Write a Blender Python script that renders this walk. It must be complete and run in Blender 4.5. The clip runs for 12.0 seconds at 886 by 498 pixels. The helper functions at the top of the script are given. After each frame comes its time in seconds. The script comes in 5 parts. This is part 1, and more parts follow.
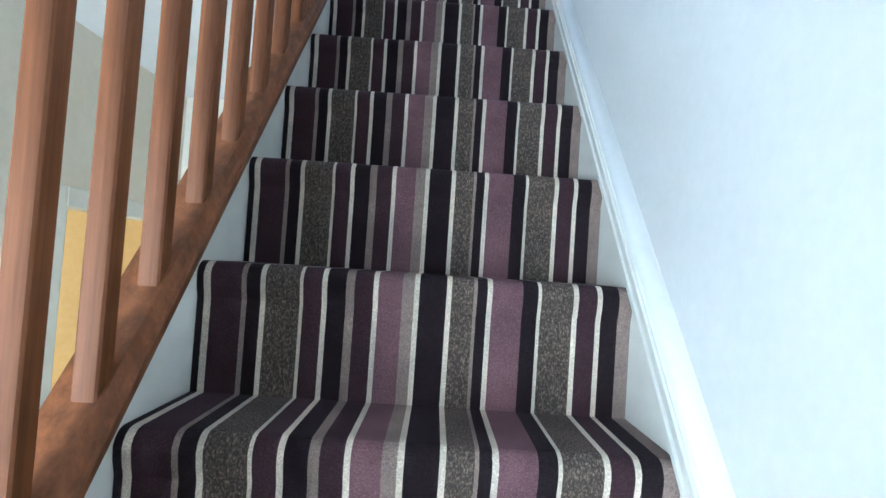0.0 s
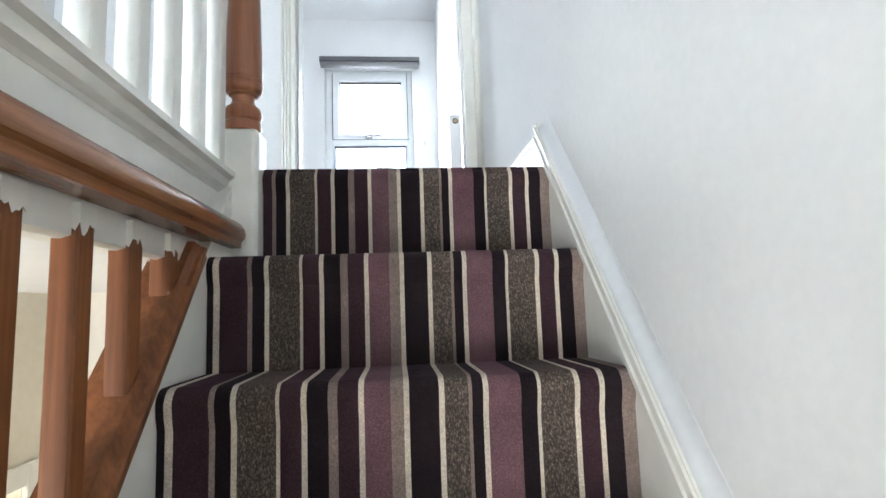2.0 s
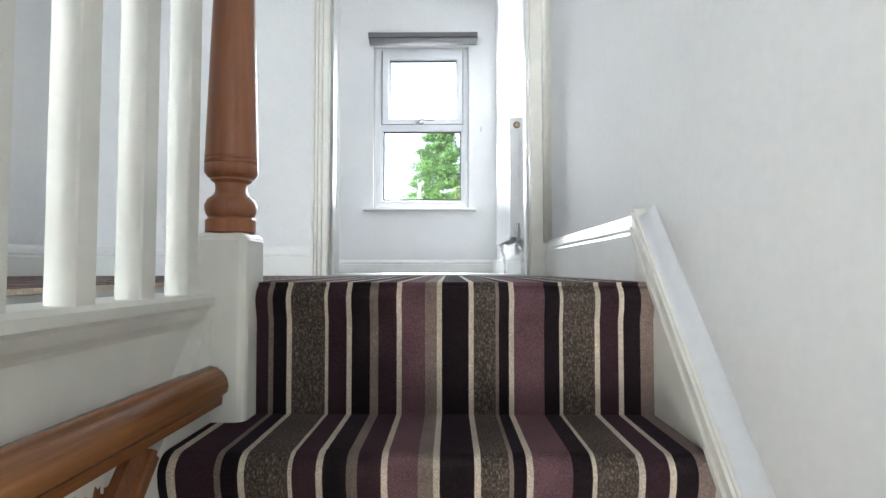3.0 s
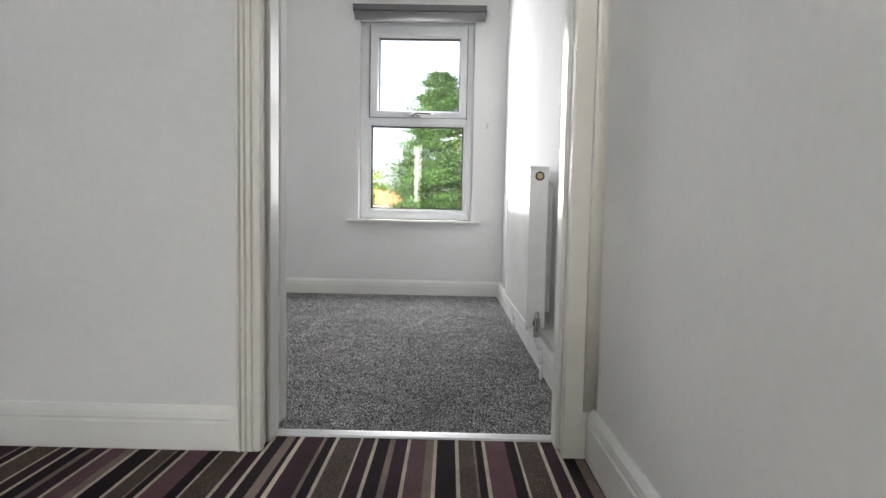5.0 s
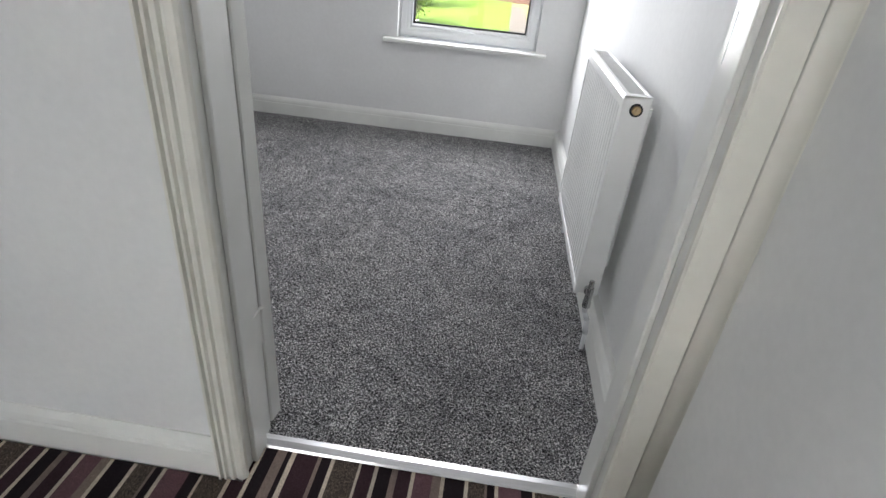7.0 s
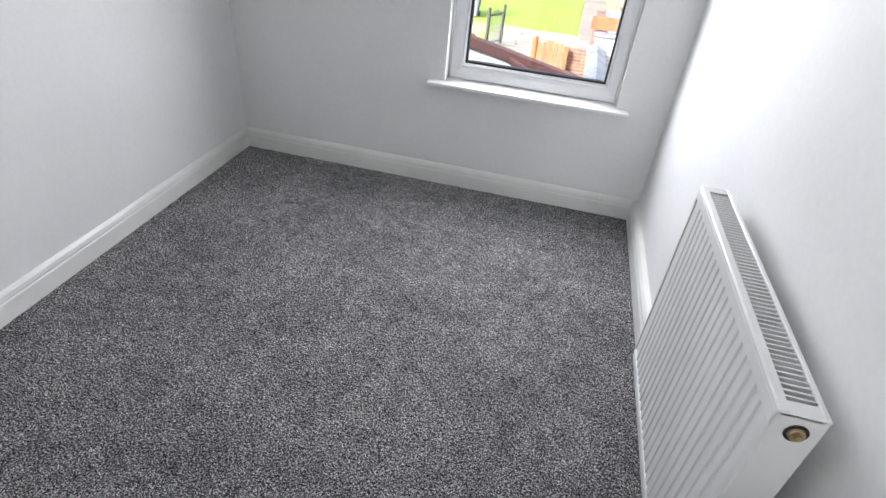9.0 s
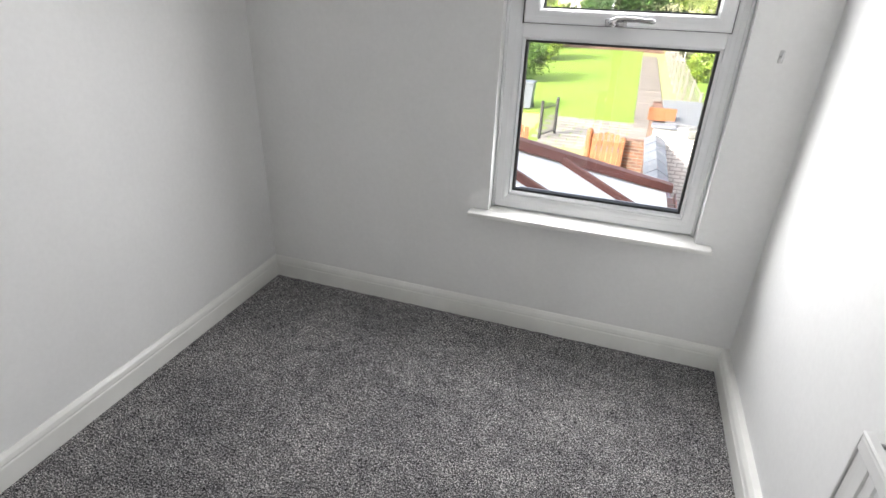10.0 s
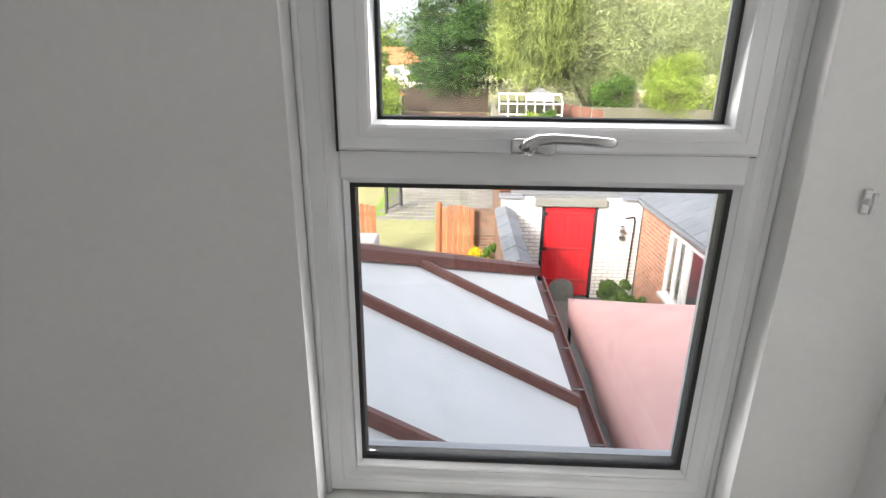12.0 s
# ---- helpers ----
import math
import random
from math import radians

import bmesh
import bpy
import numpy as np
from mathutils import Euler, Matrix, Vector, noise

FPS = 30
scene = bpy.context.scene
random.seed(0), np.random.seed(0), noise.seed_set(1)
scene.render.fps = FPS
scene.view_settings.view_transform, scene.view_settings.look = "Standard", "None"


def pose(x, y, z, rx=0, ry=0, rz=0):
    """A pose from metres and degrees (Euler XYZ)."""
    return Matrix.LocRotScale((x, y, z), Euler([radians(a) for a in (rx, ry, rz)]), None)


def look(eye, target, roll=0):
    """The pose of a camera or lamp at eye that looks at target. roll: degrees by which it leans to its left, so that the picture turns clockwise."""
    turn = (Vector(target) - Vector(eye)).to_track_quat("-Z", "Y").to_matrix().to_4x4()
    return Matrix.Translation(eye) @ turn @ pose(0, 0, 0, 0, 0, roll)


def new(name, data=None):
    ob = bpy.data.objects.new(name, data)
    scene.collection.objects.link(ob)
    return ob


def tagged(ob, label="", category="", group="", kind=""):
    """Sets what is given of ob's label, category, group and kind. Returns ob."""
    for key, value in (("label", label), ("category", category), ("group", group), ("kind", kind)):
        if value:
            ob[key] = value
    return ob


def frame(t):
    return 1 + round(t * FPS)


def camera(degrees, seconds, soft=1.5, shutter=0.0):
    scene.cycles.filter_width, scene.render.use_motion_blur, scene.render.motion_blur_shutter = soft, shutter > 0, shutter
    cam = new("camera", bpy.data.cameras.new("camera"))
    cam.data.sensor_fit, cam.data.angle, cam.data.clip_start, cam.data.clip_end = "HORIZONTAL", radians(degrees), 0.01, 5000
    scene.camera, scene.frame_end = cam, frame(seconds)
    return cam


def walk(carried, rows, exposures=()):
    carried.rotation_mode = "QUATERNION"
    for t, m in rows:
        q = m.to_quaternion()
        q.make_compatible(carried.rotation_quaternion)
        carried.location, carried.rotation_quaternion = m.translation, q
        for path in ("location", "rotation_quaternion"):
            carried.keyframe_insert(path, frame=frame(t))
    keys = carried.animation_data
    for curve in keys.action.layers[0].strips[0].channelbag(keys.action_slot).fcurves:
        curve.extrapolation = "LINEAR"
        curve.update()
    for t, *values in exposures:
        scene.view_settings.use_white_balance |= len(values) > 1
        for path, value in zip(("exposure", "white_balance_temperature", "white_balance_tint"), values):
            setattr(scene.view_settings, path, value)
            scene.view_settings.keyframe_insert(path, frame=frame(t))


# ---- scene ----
cam = camera(80.1, 12.0)

PATH = [
    (0, (-0.331, -1.845, -1.07), (-0.306, 0.153, -0.998), 3.8),
    (0.5, (-0.426, -1.692, -0.847), (-0.248, 0.275, -0.537), 3.4),
    (1, (-0.413, -1.508, -0.64), (-0.194, 0.453, -0.316), 1.5),
    (1.5, (-0.454, -1.341, -0.472), (-0.268, 0.628, -0.176), -0.2),
    (2, (-0.369, -1.205, -0.332), (-0.19, 0.774, -0.102), -2.0),
    (2.5, (-0.323, -1.03, -0.156), (-0.296, 0.963, 0.002), -1.5),
    (3, (-0.341, -0.885, 0.025), (-0.366, 1.113, 0.104), -0.0),
    (3.5, (-0.293, -0.736, 0.167), (-0.316, 1.264, 0.189), 1.2),
    (3.7, (-0.304, -0.681, 0.229), (-0.329, 1.319, 0.232), 1.8),
    (5.3, (-0.336, -0.145, 0.689), (-0.351, 1.848, 0.526), 0.9),
    (5.5, (-0.33, -0.09, 0.764), (-0.333, 1.901, 0.571), 1.0),
    (6, (-0.296, 0.047, 0.858), (-0.289, 2.008, 0.466), 1.1),
    (6.5, (-0.348, 0.164, 0.95), (-0.409, 2.014, 0.192), 3.4),
    (8.5, (-0.363, 0.883, 1.261), (-0.576, 2.497, 0.099), 8.4),
    (9, (-0.433, 1.076, 1.321), (-0.744, 2.697, 0.191), 6.0),
    (9.5, (-0.478, 1.321, 1.344), (-0.959, 2.958, 0.3), 2.9),
    (10, (-0.499, 1.54, 1.384), (-1.074, 3.241, 0.503), 2.1),
    (10.5, (-0.602, 1.822, 1.401), (-1.152, 3.582, 0.628), 2.0),
    (11, (-0.618, 2.138, 1.393), (-1.014, 3.945, 0.634), 0.7),
    (11.5, (-0.626, 2.466, 1.39), (-0.877, 4.303, 0.639), -0.0),
    (12, (-0.71, 2.741, 1.419), (-0.786, 4.633, 0.776), 0.6),
]
walk(cam, [(t, look(eye, target, roll)) for t, eye, target, roll in PATH],
     [(0, 3.5, 4700, -2), (0.5, 3.58, 4820, -2), (1, 3.63, 5000, 0), (1.6, 3.87, 5600, 5), (2.5, 3.6, 5900, 7), (3.7, 3.54, 6400, 9), (5.3, 2.75, 6600, 11), (6.7, 2.83, 6450, 11),
      (8.3, 2.93, 6250, 12), (9.2, 2.79, 6350, 12), (10, 2.67, 6650, 11), (11, 2.46, 6600, 10.5), (12, 2.13, 6800, 11)])

# ---- world, sun and large lights ----
world = bpy.data.worlds.new("world")
scene.world = world
world.use_nodes = True
wt = world.node_tree
sky = wt.nodes.new("ShaderNodeTexSky")
sky.sky_type = 'NISHITA'
sky.sun_disc = False
sky.sun_elevation = radians(26.7)
sky.sun_rotation = radians(215.5)
sky.air_density, sky.dust_density, sky.ozone_density = 0.8, 5.0, 1.0
hazy = wt.nodes.new("ShaderNodeHueSaturation")
hazy.inputs["Saturation"].default_value = 0.55
wt.links.new(sky.outputs[0], hazy.inputs["Color"])
wt.links.new(hazy.outputs[0], wt.nodes["Background"].inputs[0])
wt.nodes["Background"].inputs[1].default_value = 0.145

sun = new("sun", bpy.data.lights.new("sun", 'SUN'))
sun.data.energy, sun.data.angle, sun.data.color = 1.3, radians(8), (1.0, 0.95, 0.86)
sun.matrix_world = look((-3.0, -4.2, 2.6), (0, 0, 0))


def window_light(name, m, w, h, power, color):
    """An area lamp that stands in for sky light, also where the opening is unseen."""
    lamp = new(name, bpy.data.lights.new(name, 'AREA'))
    lamp.data.shape, lamp.data.size, lamp.data.size_y = 'RECTANGLE', w, h
    lamp.data.energy, lamp.data.color = power, color
    lamp.matrix_world = m
    return lamp


# unseen front window at an assumed place, its lamp added to light the stairs
window_light("front_window_light", look((-1.33, -3.38, 1.4), (-1.0, 0, 0.4)), 0.66, 1.1, 4.6, (0.9, 0.96, 1.0))
# fill lamp added to brighten hall and spindles from an unseen front door
window_light("hall_fill_light", look((-1.35, -3.38, -1.6), (-1.75, 0, -1.5)), 0.7, 1.6, 4.6, (1.0, 0.97, 0.93)).data.spread = radians(120)
# warm fill lamp added in the back room, where no window is built
window_light("back_room_fill_light", look((-3.9, 0.2, -1.5), (-1.8, 0.5, -1.6)), 1.2, 1.4, 3.7, (1.0, 0.86, 0.62))
for lamp_name, lz, lx, ly, lw, lh, lp in (("bedroom_window_light_lower", 0.927, -0.58, 3.638, 0.64, 0.57, 2.4), ("bedroom_window_light_upper", 1.597, -0.57, 3.638, 0.56, 0.49, 1.95)):
    window_light(lamp_name, look((lx, ly, lz), (lx - 0.06, 0, lz - 0.32)), lw, lh, lp, (0.97, 0.98, 1.0)).data.spread = radians(160)

# ---- materials ----


def material(name):
    m = bpy.data.materials.new(name)
    m.use_nodes = True
    return m, m.node_tree, m.node_tree.nodes["Principled BSDF"]


def node(nt, kind, **values):
    n = nt.nodes.new("ShaderNode" + kind)
    for key, value in values.items():
        n.inputs[key].default_value = value
    return n


def noise_node(nt, scale, detail=4, stretch=None, rough=0.55):
    t = node(nt, "TexNoise", Scale=scale, Detail=detail, Roughness=rough)
    c = nt.nodes.new("ShaderNodeTexCoord")
    if stretch:
        mp = nt.nodes.new("ShaderNodeMapping")
        mp.inputs["Scale"].default_value = stretch
        nt.links.new(c.outputs["Object"], mp.inputs["Vector"])
        nt.links.new(mp.outputs[0], t.inputs["Vector"])
    else:
        nt.links.new(c.outputs["Object"], t.inputs["Vector"])
    return t


def ramp(nt, source, stops):
    r = nt.nodes.new("ShaderNodeValToRGB")
    el = r.color_ramp.elements
    el[0].position, el[0].color = stops[0][0], (*stops[0][1], 1)
    el[1].position, el[1].color = stops[-1][0], (*stops[-1][1], 1)
    for p, c in stops[1:-1]:
        e = el.new(p)
        e.color = (*c, 1)
    nt.links.new(source, r.inputs[0])
    return r


def bump(nt, bsdf, source, strength, distance):
    b = node(nt, "Bump", Strength=strength, Distance=distance)
    nt.links.new(source, b.inputs["Height"])
    nt.links.new(b.outputs[0], bsdf.inputs["Normal"])
    return b


def mixed(nt, fac, a, b, mode='MIX'):
    m = nt.nodes.new("ShaderNodeMix")
    m.data_type, m.blend_type = 'RGBA', mode
    if isinstance(fac, (int, float)):
        m.inputs[0].default_value = fac
    else:
        nt.links.new(fac, m.inputs[0])
    for slot, v in ((6, a), (7, b)):
        if isinstance(v, tuple):
            m.inputs[slot].default_value = (*v, 1)
        else:
            nt.links.new(v, m.inputs[slot])
    return m.outputs[2]


def two_scale(name, dark, light, scale, rough, big=1.5, relief=0.15, dist=0.002, stretch=None, vary=0.0, metal=0.0, spread=0.25):
    """A surface whose colour varies at two scales, with fine relief."""
    m, nt, bs = material(name)
    fine = noise_node(nt, scale, 6, stretch)
    large = noise_node(nt, big, 3)
    lo, hi = 0.5 - spread, 0.5 + spread
    r = ramp(nt, fine.outputs[0], [(lo, dark), (hi, light)])
    shade = ramp(nt, large.outputs[0], [(0.3, (0.86, 0.86, 0.86)), (0.7, (1.0, 1.0, 1.0))])
    col = mixed(nt, 1.0, r.outputs[0], shade.outputs[0], 'MULTIPLY')
    if vary:
        info = nt.nodes.new("ShaderNodeObjectInfo")
        vr = ramp(nt, info.outputs["Random"], [(0.0, (1 - vary,) * 3), (1.0, (1.0, 1.0, 1.0))])
        col = mixed(nt, 1.0, col, vr.outputs[0], 'MULTIPLY')
    nt.links.new(col, bs.inputs["Base Color"])
    bs.inputs["Roughness"].default_value = rough
    bs.inputs["Metallic"].default_value = metal
    if relief:
        bump(nt, bs, fine.outputs[0], relief, dist)
    return m


WALL = two_scale("wall_paint", (0.79, 0.79, 0.785), (0.83, 0.83, 0.825), 60, 0.75, 0.9, 0.12, 0.0015)
CEIL = two_scale("ceiling_paint", (0.8, 0.8, 0.8), (0.84, 0.84, 0.84), 40, 0.8, 0.9, 0.1, 0.001)
GLOSS = two_scale("gloss_paint", (0.78, 0.78, 0.75), (0.83, 0.83, 0.8), 14, 0.3, 2.0, 0.16, 0.0012)
SATIN = two_scale("satin_trim_paint", (0.74, 0.725, 0.66), (0.8, 0.785, 0.72), 18, 0.32, 2.0, 0.12, 0.001)
HALLWALL = two_scale("hall_wall_paint", (0.74, 0.68, 0.56), (0.8, 0.74, 0.63), 30, 0.6, 0.9, 0.12, 0.0015)
UPVC = two_scale("white_upvc", (0.8, 0.81, 0.82), (0.83, 0.84, 0.85), 8, 0.22, 2.0, 0.0)
ENAMEL = two_scale("radiator_enamel", (0.8, 0.8, 0.79), (0.84, 0.84, 0.83), 20, 0.28, 2.0, 0.03, 0.0005)
CHROME = two_scale("chrome", (0.5, 0.5, 0.5), (0.62, 0.62, 0.62), 30, 0.09, 2.0, 0.0, metal=1.0)
BRASS = two_scale("worn_brass", (0.42, 0.3, 0.16), (0.6, 0.46, 0.28), 60, 0.3, 4.0, 0.05, 0.0005, metal=1.0)
ALU = two_scale("brushed_aluminium", (0.6, 0.6, 0.6), (0.75, 0.75, 0.76), 200, 0.32, 3.0, 0.1, 0.0004, (0.05, 1, 1), metal=1.0)
BLIND = two_scale("grey_blind_fabric", (0.2, 0.195, 0.2), (0.27, 0.265, 0.27), 220, 0.8, 2.0, 0.2, 0.0006)
BLINDTOP = two_scale("dark_grey_cassette", (0.1, 0.1, 0.105), (0.14, 0.14, 0.145), 80, 0.45, 2.0, 0.0)
# black of the rubber seals, also put inside the radiator as shade
RUBBERSHADE = two_scale("black_rubber_and_inner_shade", (0.012, 0.012, 0.012), (0.025, 0.025, 0.025), 100, 0.6, 2.0, 0.0)


def wood_material(name, dark, mid, light, axis, rough, relief=0.12, coarse=1.0, shine=0.5):
    """Stained timber with grain along one axis."""
    m, nt, bs = material(name)
    stretch = [14 * coarse, 14 * coarse, 14 * coarse]
    stretch[axis] = 0.5 * coarse
    g = noise_node(nt, 3.0, 8, stretch, 0.6)
    f = noise_node(nt, 14.0, 6, stretch, 0.7)
    r = ramp(nt, g.outputs[0], [(0.3, dark), (0.5, mid), (0.72, light)])
    fr = ramp(nt, f.outputs[0], [(0.3, (0.72, 0.68, 0.62)), (0.6, (1.0, 1.0, 1.0))])
    nt.links.new(mixed(nt, 0.8, r.outputs[0], fr.outputs[0], 'MULTIPLY'), bs.inputs["Base Color"])
    bs.inputs["Roughness"].default_value = rough
    bs.inputs["Specular IOR Level"].default_value = shine
    bump(nt, bs, f.outputs[0], relief, 0.001)
    return m


RAILWOOD = wood_material("varnished_rail_wood", (0.16, 0.06, 0.022), (0.26, 0.108, 0.039), (0.39, 0.185, 0.075), 1, 0.24, 0.05)
SPINDLEWOOD = wood_material("stained_spindle_wood", (0.11, 0.04, 0.014), (0.195, 0.071, 0.025), (0.275, 0.107, 0.039), 2, 0.45, 0.15, shine=0.25)
NEWELWOOD = wood_material("stained_newel_wood", (0.19, 0.068, 0.027), (0.27, 0.1, 0.042), (0.33, 0.13, 0.058), 2, 0.3, 0.06, 0.5)

# ---- the striped stair carpet ----
PLUM, INK, CREAM, TAUPE, HEATHER, MAUVE = 0, 1, 2, 3, 4, 5
YARN = [(0.041, 0.022, 0.027), (0.016, 0.011, 0.0128), (0.53, 0.46, 0.37), (0.215, 0.165, 0.14), (0.086, 0.068, 0.056), (0.132, 0.072, 0.082)]
STRIPES = [(0, INK), (11, CREAM), (20, PLUM), (72, TAUPE), (81, INK), (102, CREAM), (111, HEATHER), (166, CREAM), (174, PLUM),
           (204, CREAM), (212, INK), (242, TAUPE), (257, PLUM), (289, CREAM), (296, MAUVE), (335, TAUPE), (357, CREAM), (364, INK),
           (409, CREAM), (418, HEATHER), (453, TAUPE), (461, INK), (476, CREAM), (485, MAUVE), (536, INK), (560, CREAM),
           (568, HEATHER), (621, CREAM), (630, PLUM), (659, CREAM), (668, INK), (697, TAUPE)]


def striped_carpet():
    m, nt, bs = material("striped_stair_carpet")
    geo = nt.nodes.new("ShaderNodeNewGeometry")
    sep = nt.nodes.new("ShaderNodeSeparateXYZ")
    nt.links.new(geo.outputs["Position"], sep.inputs[0])
    wob = noise_node(nt, 160, 2)
    wo = node(nt, "Math")
    wo.operation = 'MULTIPLY_ADD'
    nt.links.new(wob.outputs[0], wo.inputs[0])
    wo.inputs[1].default_value = 0.001
    nt.links.new(sep.outputs["X"], wo.inputs[2])
    a = node(nt, "Math")
    a.operation = 'ADD'
    a.inputs[1].default_value = 2.1592
    nt.links.new(wo.outputs[0], a.inputs[0])
    d = node(nt, "Math")
    d.operation = 'DIVIDE'
    d.inputs[1].default_value = 0.72
    nt.links.new(a.outputs[0], d.inputs[0])
    fr = node(nt, "Math")
    fr.operation = 'FRACT'
    nt.links.new(d.outputs[0], fr.inputs[0])
    r = ramp(nt, fr.outputs[0], [(p / 720, YARN[c]) for p, c in STRIPES])
    r.color_ramp.interpolation = 'CONSTANT'
    for e, (p, c) in zip(r.color_ramp.elements, STRIPES):
        e.alpha = 0.0 if c == HEATHER else 1.0
    tuft = noise_node(nt, 420, 3)
    vary = ramp(nt, tuft.outputs[0], [(0.3, (0.4, 0.4, 0.4)), (0.55, (1.0, 1.0, 1.0)), (0.72, (1.9, 1.85, 1.8))])
    col = mixed(nt, 0.5, r.outputs[0], vary.outputs[0], 'MULTIPLY')
    fleck = noise_node(nt, 420, 2, (1, 0.5, 0.5))
    fl = ramp(nt, fleck.outputs[0], [(0.38, (0.6, 0.6, 0.6)), (0.54, (1.0, 1.0, 1.0)), (0.7, (2.3, 2.25, 2.15))])
    col = mixed(nt, r.outputs["Alpha"], mixed(nt, 1.0, col, fl.outputs[0], 'MULTIPLY'), col)
    lint = noise_node(nt, 9, 6)
    lr = ramp(nt, lint.outputs[0], [(0.4, (0.85, 0.85, 0.85)), (0.75, (1.25, 1.22, 1.2))])
    col = mixed(nt, 1.0, col, lr.outputs[0], 'MULTIPLY')
    nt.links.new(col, bs.inputs["Base Color"])
    bs.inputs["Roughness"].default_value = 0.95
    bs.inputs["Specular IOR Level"].default_value = 0.1
    bs.inputs["Sheen Weight"].default_value = 0.03
    bs.inputs["Sheen Tint"].default_value = (0.75, 0.5, 0.7, 1)
    bump(nt, bs, tuft.outputs[0], 0.5, 0.003)
    return m


STRIPED = striped_carpet()


def grey_carpet():
    m, nt, bs = material("grey_pile_carpet")
    n1 = noise_node(nt, 230, 4, None, 0.65)
    n2 = noise_node(nt, 3.2, 5)
    n3 = noise_node(nt, 17, 3)
    r = ramp(nt, n1.outputs[0], [(0.38, (0.006, 0.006, 0.007)), (0.475, (0.075, 0.075, 0.079)), (0.54, (0.28, 0.277, 0.28)), (0.63, (0.8, 0.79, 0.79))])
    s = ramp(nt, n2.outputs[0], [(0.34, (0.76, 0.76, 0.77)), (0.62, (1.04, 1.03, 1.02))])
    f = ramp(nt, n3.outputs[0], [(0.36, (0.74, 0.74, 0.75)), (0.6, (1.05, 1.05, 1.04))])
    col = mixed(nt, 1.0, r.outputs[0], s.outputs[0], 'MULTIPLY')
    nt.links.new(mixed(nt, 1.0, col, f.outputs[0], 'MULTIPLY'), bs.inputs["Base Color"])
    bs.inputs["Roughness"].default_value = 0.9
    bs.inputs["Specular IOR Level"].default_value = 0.1
    bs.inputs["Sheen Weight"].default_value = 0.2
    bump(nt, bs, n1.outputs[0], 0.5, 0.003)
    return m


GREY = grey_carpet()


def glass_material():
    m, nt, bs = material("window_glass")
    bs.inputs["Base Color"].default_value = (1, 1, 1, 1)
    bs.inputs["Roughness"].default_value = 0.0
    bs.inputs["IOR"].default_value = 1.45
    bs.inputs["Transmission Weight"].default_value = 1.0
    return m


GLASS = glass_material()

# ---- mesh helpers ----


def mesh_object(name, bm, mat, parent=None, smooth=False):
    me = bpy.data.meshes.new(name)
    bmesh.ops.recalc_face_normals(bm, faces=bm.faces)
    bm.to_mesh(me)
    bm.free()
    if smooth:
        for p in me.polygons:
            p.use_smooth = True
    me.materials.append(mat)
    ob = new(name, me)
    if parent is not None:
        ob.parent = parent
    return ob


def part(name, bm, mat, parent, label="", smooth=False):
    ob = mesh_object(name, bm, mat, parent, smooth)
    if label:
        ob["label"] = label
    return ob


def thing(name, place, label, category, group="", kind="", turn=0):
    ob = new(name)
    ob.matrix_basis = pose(*place, 0, 0, turn)
    return tagged(ob, label, category, group, kind)


def box(bm, x0, x1, y0, y1, z0, z1, bevel=0.0, seg=1):
    vs = [bm.verts.new((x, y, z)) for x in (x0, x1) for y in (y0, y1) for z in (z0, z1)]
    fs = [bm.faces.new([vs[i] for i in f]) for f in ((0, 1, 3, 2), (4, 6, 7, 5), (0, 4, 5, 1), (2, 3, 7, 6), (0, 2, 6, 4), (1, 5, 7, 3))]
    if bevel:
        es = list({e for f in fs for e in f.edges})
        bmesh.ops.bevel(bm, geom=es, offset=bevel, segments=seg, affect='EDGES', profile=0.5)
    return bm


def boxed(*args, **kw):
    return box(bmesh.new(), *args, **kw)


def prism(bm, pts, lo, hi, axis='x'):
    """A closed outline, in the plane across an axis, drawn out along it."""
    def at(p, q):
        return {'x': (q, p[0], p[1]), 'y': (p[0], q, p[1]), 'z': (p[0], p[1], q)}[axis]
    a = [bm.verts.new(at(p, lo)) for p in pts]
    b = [bm.verts.new(at(p, hi)) for p in pts]
    n = len(pts)
    bm.faces.new(a)
    bm.faces.new(b[::-1])
    for i in range(n):
        bm.faces.new((a[i], b[i], b[(i + 1) % n], a[(i + 1) % n]))
    return bm


def cyl(bm, p, q, r0, r1=None, seg=16):
    p, q = Vector(p), Vector(q)
    m = Matrix.Translation((p + q) / 2) @ (q - p).to_track_quat('Z', 'Y').to_matrix().to_4x4()
    bmesh.ops.create_cone(bm, cap_ends=True, segments=seg, radius1=r0, radius2=r0 if r1 is None else r1, depth=(q - p).length, matrix=m)
    return bm


def turned(bm, profile, seg=32):
    """A turned shape round the z axis from (radius, height) pairs, crisp where the outline bends sharply."""
    def ring(r, z):
        return [bm.verts.new((r * math.cos(2 * math.pi * i / seg), r * math.sin(2 * math.pi * i / seg), z)) for i in range(seg)]
    first_ring = below = ring(*profile[0])
    for k in range(1, len(profile)):
        above = ring(*profile[k])
        for i in range(seg):
            bm.faces.new((below[i], below[(i + 1) % seg], above[(i + 1) % seg], above[i]))
        below = above
        if k < len(profile) - 1:
            d0 = Vector((profile[k][0] - profile[k - 1][0], profile[k][1] - profile[k - 1][1]))
            d1 = Vector((profile[k + 1][0] - profile[k][0], profile[k + 1][1] - profile[k][1]))
            if d0.length > 0 and d1.length > 0 and d0.angle(d1) > radians(38):
                below = ring(*profile[k])
    bm.faces.new(first_ring[::-1])
    bm.faces.new(below)
    return bm


